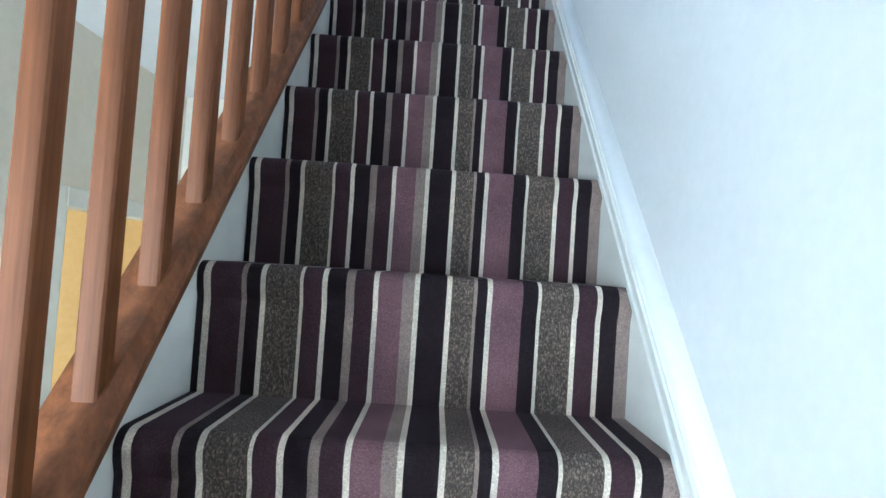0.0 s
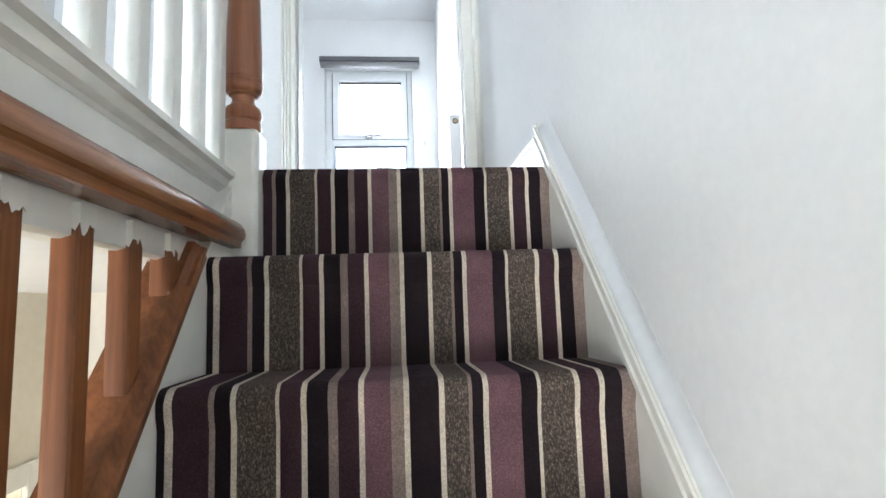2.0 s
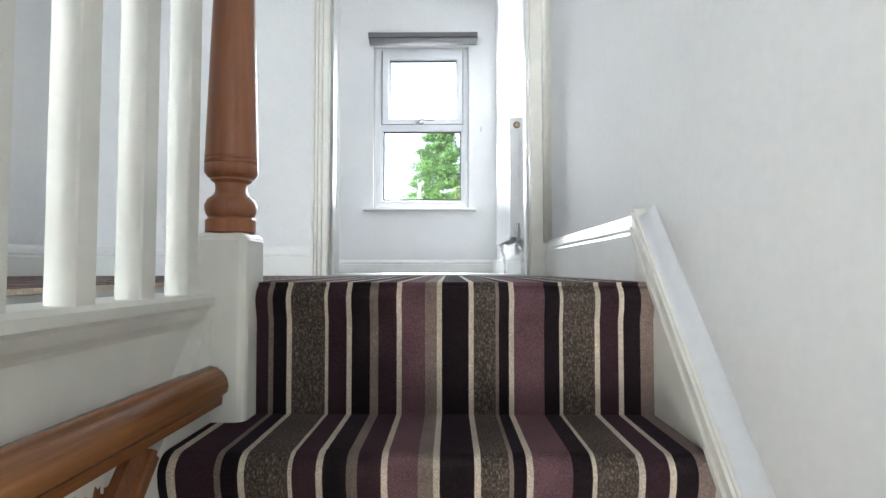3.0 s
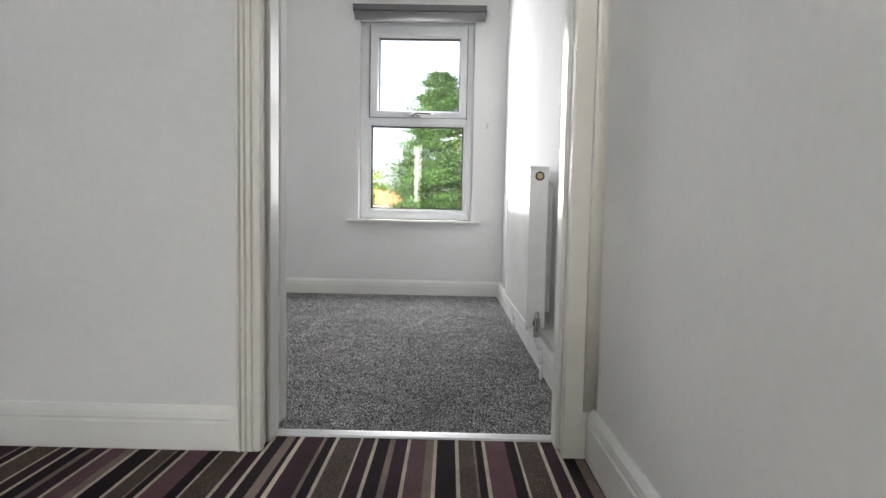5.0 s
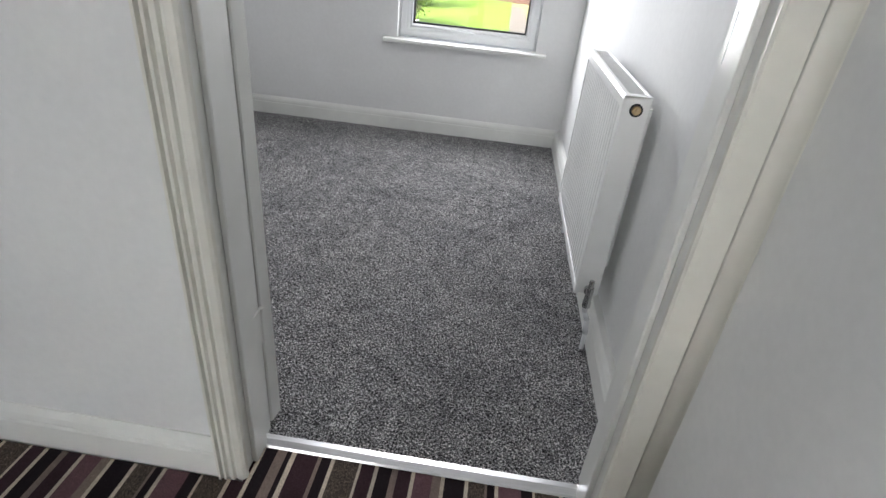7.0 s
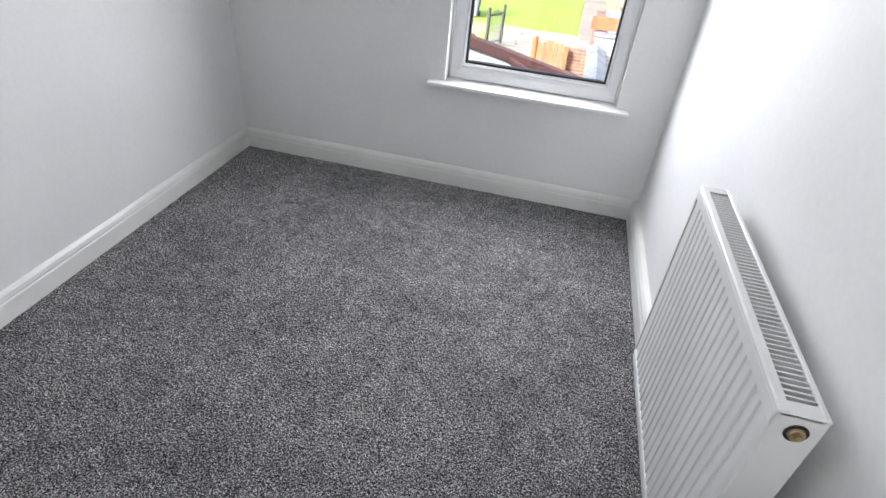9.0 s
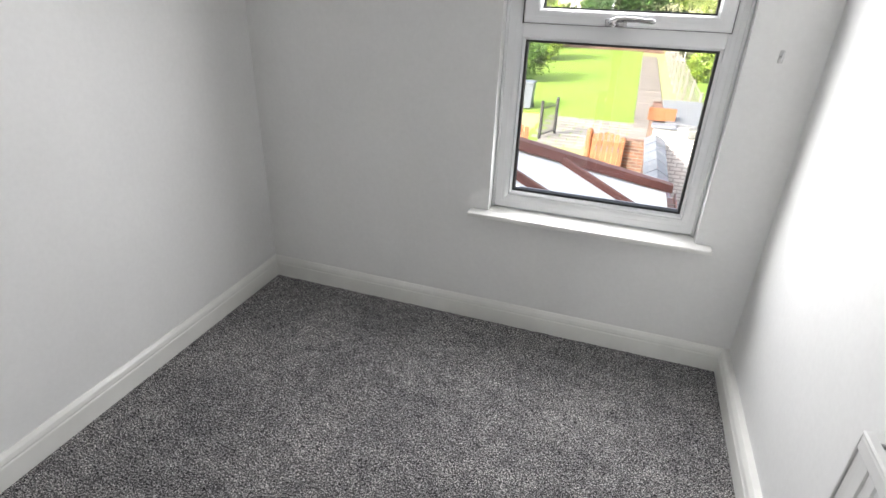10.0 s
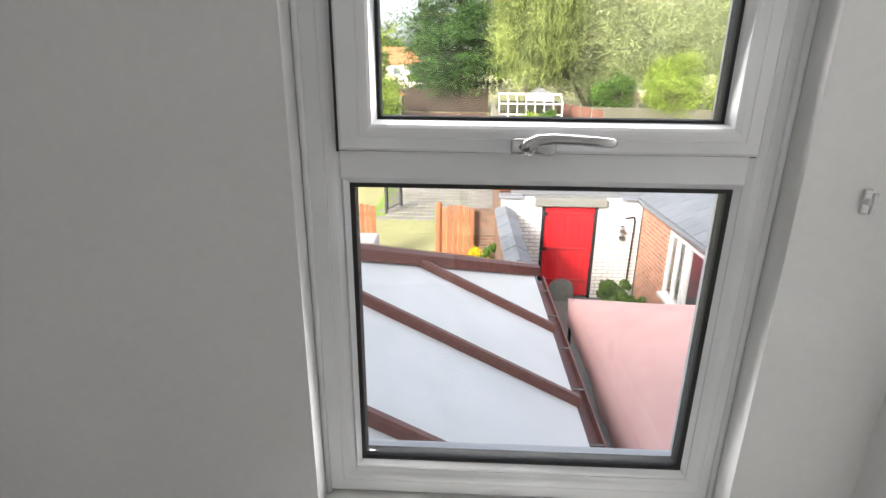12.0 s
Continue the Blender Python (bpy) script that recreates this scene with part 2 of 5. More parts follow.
def sweep(bm, outline, path, lean=True):
    """Sweep an outline (across, up) along a path in the plane of y and z, mitred at bends."""
    rings = []
    for i, p in enumerate(path):
        a = (path[i] - path[i - 1]).normalized() if i else (path[1] - path[0]).normalized()
        b = (path[i + 1] - path[i]).normalized() if i < len(path) - 1 else a
        d = (a + b).normalized()
        k = 1.0 / max(0.4, d.dot(a))
        up = Vector((0, -d.z, d.y)) * k
        rings.append([bm.verts.new(p + Vector((u, 0, 0)) + up * v) for u, v in outline])
    n = len(outline)
    for a, b in zip(rings, rings[1:]):
        for i in range(n):
            bm.faces.new((a[i], a[(i + 1) % n], b[(i + 1) % n], b[i]))
    bm.faces.new(rings[0][::-1])
    bm.faces.new(rings[-1])
    return bm


def structure(name, bm, mat, label, category, smooth=False):
    return tagged(mesh_object(name, bm, mat, None, smooth), label, category, "", "structure")


# ---- large structure ----
XE, XS, XW, XL = 0.055, 0.02, -2.12, -1.78      # east wall in the bedroom and at the stairs, bedroom west wall, landing west wall
YN, YP0, YP1, YS = 3.59, 1.02, 1.15, -3.4
RISE, GOING, WIDTH = 0.2166, 0.1945, 0.72
ZC, ZG = 2.45, -13 * 0.2166

structure("wall_stairs", boxed(XS, XE + 0.22, YS - 0.2, YP0 + 0.06, ZG - 0.1, ZC), WALL, "smooth white painted plaster wall beside the stairs", "wall")
structure("wall_east", boxed(XE, XE + 0.22, YP0 + 0.06, YN, -0.2, ZC), WALL, "white painted bedroom wall behind the radiator", "wall")
bm = bmesh.new()
WX0, WX1, WZ0, WZ1 = -0.995, -0.175, 0.535, 1.965
box(bm, XW - 0.2, WX0, YN, YN + 0.25, ZG - 0.1, ZC)
box(bm, WX1, XE + 0.22, YN, YN + 0.25, ZG - 0.1, ZC)
box(bm, WX0, WX1, YN, YN + 0.25, ZG - 0.1, WZ0)
box(bm, WX0, WX1, YN, YN + 0.25, WZ1, ZC)
structure("wall_north", bm, WALL, "white painted bedroom wall around the window", "wall")
XWS = -2.043                                    # the west wall runs out of square
structure("wall_west", prism(bmesh.new(), [(XW - 0.2, YP1), (XWS, YP1), (XW, YN), (XW - 0.2, YN)], -0.2, ZC, 'z'), WALL, "plain white painted bedroom wall", "wall")
DX0, DX1, DZ = -0.815, -0.02, 2.06
bm = bmesh.new()
box(bm, XW - 0.2, DX0, YP0, YP1, 0, ZC)
box(bm, DX1, XS, YP0, YP0 + 0.06, 0, ZC)
box(bm, DX1, XE, YP0 + 0.06, YP1, 0, ZC)
box(bm, DX0, DX1, YP0, YP1, DZ, ZC)
structure("wall_partition", bm, WALL, "white painted partition wall with the bedroom doorway", "wall")
structure("wall_landing_west", boxed(XL - 0.12, XL, YS, YP0, -0.2, ZC), WALL, "white painted landing wall", "wall")
bm = bmesh.new()
box(bm, XL - 0.12, -1.7, YS - 0.2, YS, ZG, ZC)
box(bm, -0.92, XS, YS - 0.2, YS, ZG, ZC)
box(bm, -1.7, -0.92, YS - 0.2, YS, -0.8, 0.85)
box(bm, -1.7, -0.92, YS - 0.2, YS, 2.05, ZC)
box(bm, -1.7, -0.92, YS - 0.2, YS, ZG, -2.4)
structure("wall_south", bm, WALL, "white painted front wall of the house", "wall")
structure("ceiling_bedroom", boxed(XW - 0.2, XE, YP0, YN, ZC, ZC + 0.1), CEIL, "flat white painted ceiling", "ceiling")
structure("ceiling_landing", boxed(XL - 0.12, XS, YS - 0.2, YP0, ZC, ZC + 0.1), CEIL, "flat white painted ceiling", "ceiling")

# the unseen rest of the house and its roof, added to shade the yard
bm = bmesh.new()
box(bm, XE + 0.225, 7.0, YS - 0.2, YN + 0.25, ZG - 0.1, ZC + 0.1)
box(bm, -7.0, -4.15, YS - 0.2, YN + 0.25, ZG - 0.1, ZC + 0.1)
box(bm, -4.15, XW - 0.205, YS - 0.2, YN + 0.25, 0.0, ZC + 0.1)
structure("wall_house", bm, WALL, "unseen outer walls of the house, widened to shade the yard", "wall")
bm = bmesh.new()
prism(bm, [(YS - 0.4, ZC + 0.105), (YN + 0.4, ZC + 0.105), (YN + 0.4, ZC + 0.2), (0.15, 5.2), (YS - 0.4, ZC + 0.2)], -7.1, 7.1)
structure("roof_house", bm, BLINDTOP, "unseen dark grey pitched roof of the house, added to shade the yard", "roof")
# unseen panes added in the front openings to keep direct sun out
for wn, z0, z1, words in (("window_2", 0.85, 2.05, "unseen front window pane that stops direct sun"), ("door_3", -2.4, -0.8, "unseen front door pane that stops direct sun")):
    structure(wn, boxed(-1.699, -0.921, YS - 0.15, YS - 0.14, z0 + 0.001, z1 - 0.001), GLASS, words, wn[:-2])

# landing floor and the striped carpet on it
LX0, LX1 = -0.785, -0.048              # faces of the door lining
SX = -0.745                            # face of the stairwell fascia
bm = bmesh.new()
prism(bm, [(XL, YS), (SX - 0.075, YS), (SX - 0.075, 0.03), (XS, 0.03), (XS, 1.12), (XL, 1.12)], -0.21, -0.004, 'z')
structure("floor_landing", bm, CEIL, "plastered underside of the landing floor", "floor")
bm = bmesh.new()
prism(bm, [(XL, YS), (SX - 0.07, YS), (SX - 0.07, 0.04), (-0.672, 0.04), (-0.672, 0.012), (XS - 0.016, 0.012), (XS - 0.016, 1.02), (LX1, 1.02), (LX1, 1.105), (DX0 + 0.03, 1.105),
           (DX0 + 0.03, YP0 - 0.02), (XL, YP0 - 0.02)], -0.003, 0.004, 'z')
structure("carpet_landing", bm, STRIPED, "plum and grey striped landing carpet with cream lines", "carpet")
structure("floor_bedroom", boxed(XW, XE, 1.12, YN, -0.2, -0.012), CEIL, "bedroom floor under the carpet", "floor")


def pile(x0, x1, y0, y1, step):
    """A carpet sheet with an uneven pile."""
    nx, ny = int((x1 - x0) / step), int((y1 - y0) / step)
    gx, gy = np.meshgrid(np.linspace(x0, x1, nx), np.linspace(y0, y1, ny), indexing='ij')
    rng = np.random.default_rng(5)
    gz = rng.uniform(-0.0026, 0.0022, gx.shape) + 0.0012 * np.sin(gx * 31 + 2 * np.sin(gy * 17)) * np.sin(gy * 27)
    co = np.stack([gx + rng.uniform(-0.4, 0.4, gx.shape) * step, gy + rng.uniform(-0.4, 0.4, gx.shape) * step, gz], -1).reshape(-1, 3)
    i, j = np.meshgrid(np.arange(nx - 1), np.arange(ny - 1), indexing='ij')
    a = (i * ny + j).ravel()
    faces = np.stack([a, a + ny, a + ny + 1, a + 1], -1)
    me = bpy.data.meshes.new("carpet_bedroom")
    me.from_pydata(co.tolist(), [], faces.tolist())
    me.materials.append(GREY)
    return new("carpet_bedroom", me)


tagged(pile(XW, XE, 1.115, YN, 0.0046), "flecked dark grey deep-pile bedroom carpet", "carpet", "", "structure")

# ground floor hall
structure("floor_hall", boxed(-4.1, XS, YS, 1.2, ZG - 0.1, ZG), HALLWALL, "hall floor at the foot of the stairs", "floor")
bm = bmesh.new()
HX = -1.78
HY0, HY1, HZ = 0.2, 0.98, -0.93
box(bm, HX - 0.12, HX, YS, HY0, ZG, -0.21)
box(bm, HX - 0.12, HX, HY1, 1.1, ZG, -0.21)
box(bm, HX - 0.12, HX, HY0, HY1, HZ, -0.21)
structure("wall_hall_west", bm, HALLWALL, "cream painted hall wall with a doorway", "wall")
structure("wall_hall_north", boxed(-4.1, XS, 1.1, 1.2, ZG, -0.21), HALLWALL, "cream painted hall end wall", "wall")
# the back room's yellowish light is put into the wall colour
WARMLITWALL = two_scale("warm_lit_yellow_paint", (0.72, 0.5, 0.2), (0.78, 0.57, 0.26), 30, 0.6, 0.9, 0.12, 0.0015)
structure("wall_back_room", boxed(-4.1, -4.0, -1.5, 1.1, ZG, -0.21), WARMLITWALL, "wall beyond the hall with the room's warm light put into its yellow", "wall")
structure("wall_back_room_south", boxed(-4.1, HX - 0.12, -1.6, -1.5, ZG, -0.21), WARMLITWALL, "wall beyond the hall with the room's warm light put into its yellow", "wall")
structure("wall_back_room_north", boxed(-4.0, HX - 0.12, 1.06, 1.1, ZG, -0.21), WARMLITWALL, "wall beyond the hall with the room's warm light put into its yellow", "wall")
structure("ceiling_back_room", boxed(-4.1, XL, -1.6, 1.2, -0.21, -0.05), CEIL, "white ceiling of the room beyond the hall", "ceiling")
bm = bmesh.new()
for y0, y1 in ((HY0 - 0.08, HY0), (HY1, HY1 + 0.08)):
    box(bm, HX, HX + 0.02, y0, y1, ZG, HZ + 0.08, 0.004)
box(bm, HX, HX + 0.02, HY0, HY1, HZ, HZ + 0.08, 0.004)
box(bm, HX - 0.12, HX, HY0, HY0 + 0.03, ZG, HZ)
structure("trim_hall_doorway", bm, SATIN, "white painted door casing in the hall", "door casing")

# ---- staircase ----
stairs = thing("staircase", (0, 0, 0), "steep staircase with striped carpet and white painted strings", "staircase", kind="structure")


def step_mesh():
    """One carpeted step: riser, rounded nosing and tread, its nosing's top edge at the origin."""
    pts = [(0.007, -RISE - 0.012), (0.006, -0.06), (0.0, -0.04)]
    for a in range(0, 7):
        u = radians(180 - a * 15)
        pts.append((0.022 + 0.024 * math.cos(u), -0.024 + 0.024 * math.sin(u)))
    pts += [(GOING + 0.012, 0.0), (GOING + 0.012, -0.03), (0.06, -0.03), (0.06, -RISE - 0.012)]
    bm = bmesh.new()
    prism(bm, pts, -WIDTH, 0.0)
    return bm


first = part("step", step_mesh(), STRIPED, stairs, "plum, grey and cream striped carpet step")
for i in range(1, 12):
    s = new("step", first.data)
    s.parent = stairs
    s.location = (0, -i * GOING, -i * RISE)
PITCH = RISE / GOING
YB = -12 * GOING
bm = bmesh.new()
prism(bm, [(0.09, 0.135), (0.09, -0.3), (YB, YB * PITCH - 0.3), (YB, YB * PITCH + 0.03)], 0.0, XS)
part("wall_string", bm, SATIN, stairs, "white painted wall string")
bm = bmesh.new()
for lo, hi, x0 in ((0.016, 0.036, -0.008), (-0.004, 0.009, -0.011), (0.039, 0.043, -0.004)):
    prism(bm, [(0.085, 0.085 * PITCH + lo), (YB, YB * PITCH + lo), (YB, YB * PITCH + hi), (0.085, 0.085 * PITCH + hi)], x0, XS)
part("string_moulding", bm, SATIN, stairs, "white painted moulding on the wall string")
bm = bmesh.new()
top_v = Vector((0, 0.09, 0.09 * PITCH))
sweep(bm, [(0.0, 0.026), (0.001, 0.031), (0.005, 0.037), (0.0095, 0.041), (0.0135, 0.046), (0.0165, 0.051), (0.019, 0.057), (0.0204, 0.064), (0.026, 0.064), (0.026, 0.02)], [Vector((0, YB, YB * PITCH)), top_v])
part("string_fillet", bm, WALL, stairs, "thickly painted rounded edge where string meets wall", True)
bm = bmesh.new()
prism(bm, [(-0.045, -0.05), (-0.045, -0.35), (YB, YB * PITCH - 0.3), (YB, YB * PITCH + 0.005)], -0.775, -WIDTH - 0.001)
part("outer_string", bm, SATIN, stairs, "white painted outer string")
bm = bmesh.new()
prism(bm, [(-0.05, -0.35), (YB, YB * PITCH - 0.25), (YB, ZG), (-0.05, ZG)], -0.77, -0.74)
part("spandrel_panel", bm, HALLWALL, stairs)

# ---- lower balustrade ----
balustrade = thing("stair_balustrade", (0, 0, 0), "brown stained stair balustrade with square spindles and rounded handrail", "balustrade", kind="structure")


def rail_outline(w, h, n=8):
    """A handrail in section: rounded top, a small quirk and a narrower base."""
    pts = [(-w * 0.34, -h * 0.5), (w * 0.34, -h * 0.5), (w * 0.36, -h * 0.28), (w * 0.47, -h * 0.18)]
    for i in range(n + 1):
        u = math.pi * i / n
        pts.append((w * 0.5 * math.cos(u), -h * 0.02 + h * 0.52 * math.sin(u)))
    return pts + [(-w * 0.47, -h * 0.18), (-w * 0.36, -h * 0.28)]


RX = -0.72
KY, KZ = -0.82, -0.156
RS = 1.06
bm = bmesh.new()
low = Vector((RX, -2.15, KZ + (-2.15 - KY) * RS))
sweep(bm, rail_outline(0.062, 0.06), [low, Vector((RX, KY, KZ)), Vector((RX, -0.052, KZ))])
rail = part("handrail", bm, RAILWOOD, balustrade, "rounded varnished brown handrail with a mitred bend", True)
rail.data.set_sharp_from_angle(angle=radians(36))
bm = bmesh.new()
BX = -0.762
sweep(bm, [(-0.036, -0.012), (0.042, -0.012), (0.042, 0.002), (0.047, 0.006), (0.048, 0.012), (0.045, 0.016), (0.039, 0.018), (0.03, 0.03), (-0.036, 0.03)],
      [Vector((BX, -2.25, -2.25 * PITCH + 0.01)), Vector((BX, -0.2, -0.2 * PITCH + 0.01))])
part("base_rail", bm, SPINDLEWOOD, balustrade, "brown stained base rail")
random.seed(4)
for i in range(16):
    y = -0.172 - 0.1245 * i
    z0 = y * PITCH + 0.02
    z1 = -0.19 if y > KY else KZ + (y - KY) * RS - 0.02
    if z1 - z0 < 0.05:
        continue
    bm = boxed(-0.0165, 0.0165, -0.0165, 0.0165, z0 - 0.03, z1, bevel=0.003)
    s = part("spindle", bm, SPINDLEWOOD, balustrade, smooth=False)
    s.location = (BX + 0.009, y, 0)
    if y > KY:
        sleeve = bmesh.new()
        hw, per = 0.0176, 7
        rim = [(-hw + 2 * hw * k / per, -hw) for k in range(per)] + [(hw, -hw + 2 * hw * k / per) for k in range(per)]
        rim += [(hw - 2 * hw * k / per, hw) for k in range(per)] + [(-hw, hw - 2 * hw * k / per) for k in range(per)]
        lows = [sleeve.verts.new((u, w, -0.221 + random.choice((0.0, 0.003, 0.006, -0.004, -0.009)))) for u, w in rim]
        tops = [sleeve.verts.new((u, w, z1 - 0.001)) for u, w in rim]
        for k in range(len(rim)):
            q = (k + 1) % len(rim)
            sleeve.faces.new((lows[k], lows[q], tops[q], tops[k]))
        sleeve.faces.new(tops)
        part("paint_edge", sleeve, SATIN, s, "ragged white paint at the top")

# ---- landing edge: fascia, capping, newel and white spindles ----
landing_rail = thing("landing_balustrade", (0, 0, 0), "white painted landing balustrade with a brown turned newel", "balustrade", kind="structure")
bm = bmesh.new()
prism(bm, [(SX - 0.06, -0.23), (SX - 0.012, -0.234), (SX, -0.23), (SX, -0.02), (SX - 0.06, -0.02)], YS, -0.043, 'y')
part("fascia", bm, SATIN, landing_rail, "white painted fascia board")
bm = bmesh.new()
prism(bm, [(SX - 0.065, -0.03), (SX - 0.065, -0.012), (SX + 0.022, -0.012), (SX + 0.03, -0.018), (SX + 0.03, -0.03), (SX + 0.02, -0.036), (SX + 0.014, -0.05),
           (SX + 0.005, -0.058), (SX + 0.001, -0.064), (SX - 0.01, -0.064)], YS, -0.043, 'y')
part("capping", bm, SATIN, landing_rail, "white moulded capping")
for i in range(22):
    y = -0.107 - 0.1145 * i
    s = part("spindle", boxed(-0.017, 0.017, -0.017, 0.017, -0.014, 0.9, bevel=0.002), SATIN, landing_rail, "white painted square spindle")
    s.location = (SX + 0.006, y, 0)
bm = bmesh.new()
sweep(bm, rail_outline(0.062, 0.06), [Vector((SX - 0.02, YS, 0.92)), Vector((SX - 0.02, -0.03, 0.92))])
part("handrail", bm, RAILWOOD, landing_rail, "brown varnished handrail", True)
NX, NY = -0.711, 0.0
bm = boxed(-0.044, 0.044, -0.045, 0.045, -0.45, 0.086, bevel=0.013, seg=3)
n = part("newel_block", bm, SATIN, landing_rail, "square white painted newel foot", False)
n.location = (NX, NY, 0)
prof = [(0.036, 0.084), (0.0405, 0.088), (0.0405, 0.108), (0.037, 0.111), (0.036, 0.113), (0.0395, 0.118), (0.0418, 0.126), (0.0418, 0.134), (0.038, 0.143), (0.030, 0.149),
        (0.0262, 0.155), (0.025, 0.162), (0.0262, 0.17), (0.031, 0.174), (0.033, 0.175), (0.033, 0.178), (0.038, 0.181), (0.0425, 0.187), (0.0435, 0.194), (0.0432, 0.2), (0.0422, 0.2015),
        (0.0432, 0.203), (0.0432, 0.2085), (0.042, 0.21), (0.043, 0.2115)]
prof += [(0.0428 - 0.0125 * k / 10, 0.215 + 0.038 * k) for k in range(11)] + [(0.03, 0.72), (0.038, 0.74), (0.04, 0.76)]
bm = bmesh.new()
turned(bm, prof)
n = part("newel_turning", bm, NEWELWOOD, landing_rail, "brown turned newel with beads and a tapering shaft", True)
n.location = (NX, NY, 0)
n = part("newel_head", boxed(-0.043, 0.043, -0.043, 0.043, 0.76, 1.0, bevel=0.005), NEWELWOOD, landing_rail)
n.location = (NX, NY, 0)

# ---- skirtings, casings and door ----


def skirting_outline(h=0.125, t=0.017):
    return [(0, 0), (t, 0), (t, h - 0.04), (t - 0.003, h - 0.034), (t - 0.001, h - 0.028), (t - 0.004, h - 0.014), (t - 0.010, h - 0.004), (t - 0.013, h), (0, h)]


def skirting(name, place, turn, length, h=0.109, t=0.017):
    """A skirting board along +x of its own frame, its face to -y."""
    bm = bmesh.new()
    prism(bm, [(-u, v) for u, v in skirting_outline(h, t)], 0, length)
    ob = structure(name, bm, GLOSS, "white gloss painted moulded skirting board", "skirting")
    ob.matrix_basis = pose(*place, 0, 0, turn)
    return ob


skirting("baseboard_north", (XW, YN, 0), 0, XE - XW)
skirting("baseboard_west", (XWS, YP1, 0), 90 + math.degrees(math.atan2(XWS - XW, YN - YP1)), math.hypot(YN - YP1, XWS - XW))
skirting("baseboard_east", (XE, YN, 0), -90, YN - YP1, 0.109, 0.034)
skirting("baseboard_landing_north", (XL, YP0, 0.0), 0, LX0 - 0.054 - XL)
skirting("baseboard_landing_east", (XS, YP0 - 0.02, 0.0), -90, YP0 - 0.02 - 0.085, 0.131)
skirting("baseboard_landing_west", (XL, 0.5, 0.0), 90, YP0 - 0.5)


def casing_outline(w=0.083):
    """A moulded architrave in section: several reeds."""
    pts = [(0, 0), (0, 0.02)]
    for a, b in ((0.005, 0.025), (0.012, 0.025), (0.0145, 0.016), (0.017, 0.016), (0.0205, 0.0225), (0.0275, 0.0225), (0.031, 0.0145), (0.0345, 0.0145), (0.039, 0.0195),
                 (0.048, 0.02), (0.0515, 0.0125), (0.055, 0.0125), (0.059, 0.0155), (0.077, 0.0155), (0.083, 0.010), (0.083, 0)):
        pts.append((a * w / 0.083, b))
    return pts


def casing(name, x, side, w, z1, mat=SATIN):
    bm = bmesh.new()
    prism(bm, [(x + side * (w - u), YP0 - v) for u, v in casing_outline(w)], 0.0, z1, 'z')
    return structure(name, bm, mat, "white painted moulded door casing", "door casing")


casing("trim_casing_west", LX0 + 0.006, -1, 0.06, DZ + 0.07)
structure("trim_casing_east", boxed(LX1 - 0.004, XS - 0.001, YP0 - 0.016, YP0, 0, DZ + 0.07, bevel=0.004), SATIN, "flat white painted door casing against the wall", "door casing")
bm = bmesh.new()
CR = 0.026
prism(bm, [(XS + 0.001, YP0 - 0.0165)] + [(XS - CR + CR * math.sin(u * math.pi / 16), YP0 - 0.0165 - CR + CR * math.cos(u * math.pi / 16)) for u in range(9)] + [(XS + 0.001, YP0 - 0.0165 - CR)], 0.12, DZ + 0.07, 'z')
structure("trim_casing_fillet", bm, SATIN, "hollow painted filler between door casing and wall", "filler", True)
bm = bmesh.new()
prism(bm, [(DZ + u - 0.02, YP0 - v) for u, v in casing_outline(0.076)], LX0 - 0.06, XS, 'z')
bmesh.ops.transform(bm, matrix=Matrix(((0, 0, 1, 0), (0, 1, 0, 0), (1, 0, 0, 0), (0, 0, 0, 1))), verts=bm.verts)
structure("trim_casing_head", bm, SATIN, "white painted moulded door casing head", "door casing")
lining = thing("door_lining", (0, 0, 0), "white gloss painted bedroom door lining", "door frame", kind="structure")
part("jamb", boxed(DX0, LX0, YP0 - 0.002, YP1 + 0.003, 0, DZ, bevel=0.003), GLOSS, lining)
part("jamb", boxed(LX1, DX1, YP0 - 0.002, YP1 + 0.003, 0, DZ, bevel=0.003), GLOSS, lining)
part("head", boxed(LX0, LX1, YP0 - 0.002, YP1 + 0.003, DZ - 0.03, DZ, bevel=0.003), GLOSS, lining)
part("stop", boxed(LX0, LX0 + 0.012, YP0 + 0.03, YP1 - 0.045, 0.006, DZ - 0.03, bevel=0.002), GLOSS, lining)
part("stop", boxed(LX1 - 0.012, LX1, YP0 + 0.03, YP1 - 0.045, 0.006, DZ - 0.03, bevel=0.002), GLOSS, lining)
part("strike_plate", boxed(LX1 - 0.0015, LX1, YP1 - 0.04, YP1 - 0.015, 0.93, 1.0), CHROME, lining, "small steel strike plate")
for z in (0.27, 1.72):
    bm = boxed(LX0 - 0.001, LX0 + 0.0035, YP1 - 0.035, YP1, z, z + 0.085)
    cyl(bm, (LX0 + 0.003, YP1 + 0.006, z), (LX0 + 0.003, YP1 + 0.006, z + 0.085), 0.0055, seg=10)
    part("hinge", bm, GLOSS, lining, "painted-over butt hinge")
threshold = structure("trim_threshold", prism(bmesh.new(), [(1.092, 0.003), (1.096, 0.009), (1.112, 0.0125), (1.128, 0.009), (1.132, 0.003)], LX0, LX1), ALU,
                      "polished metal carpet strip in the doorway", "threshold strip")

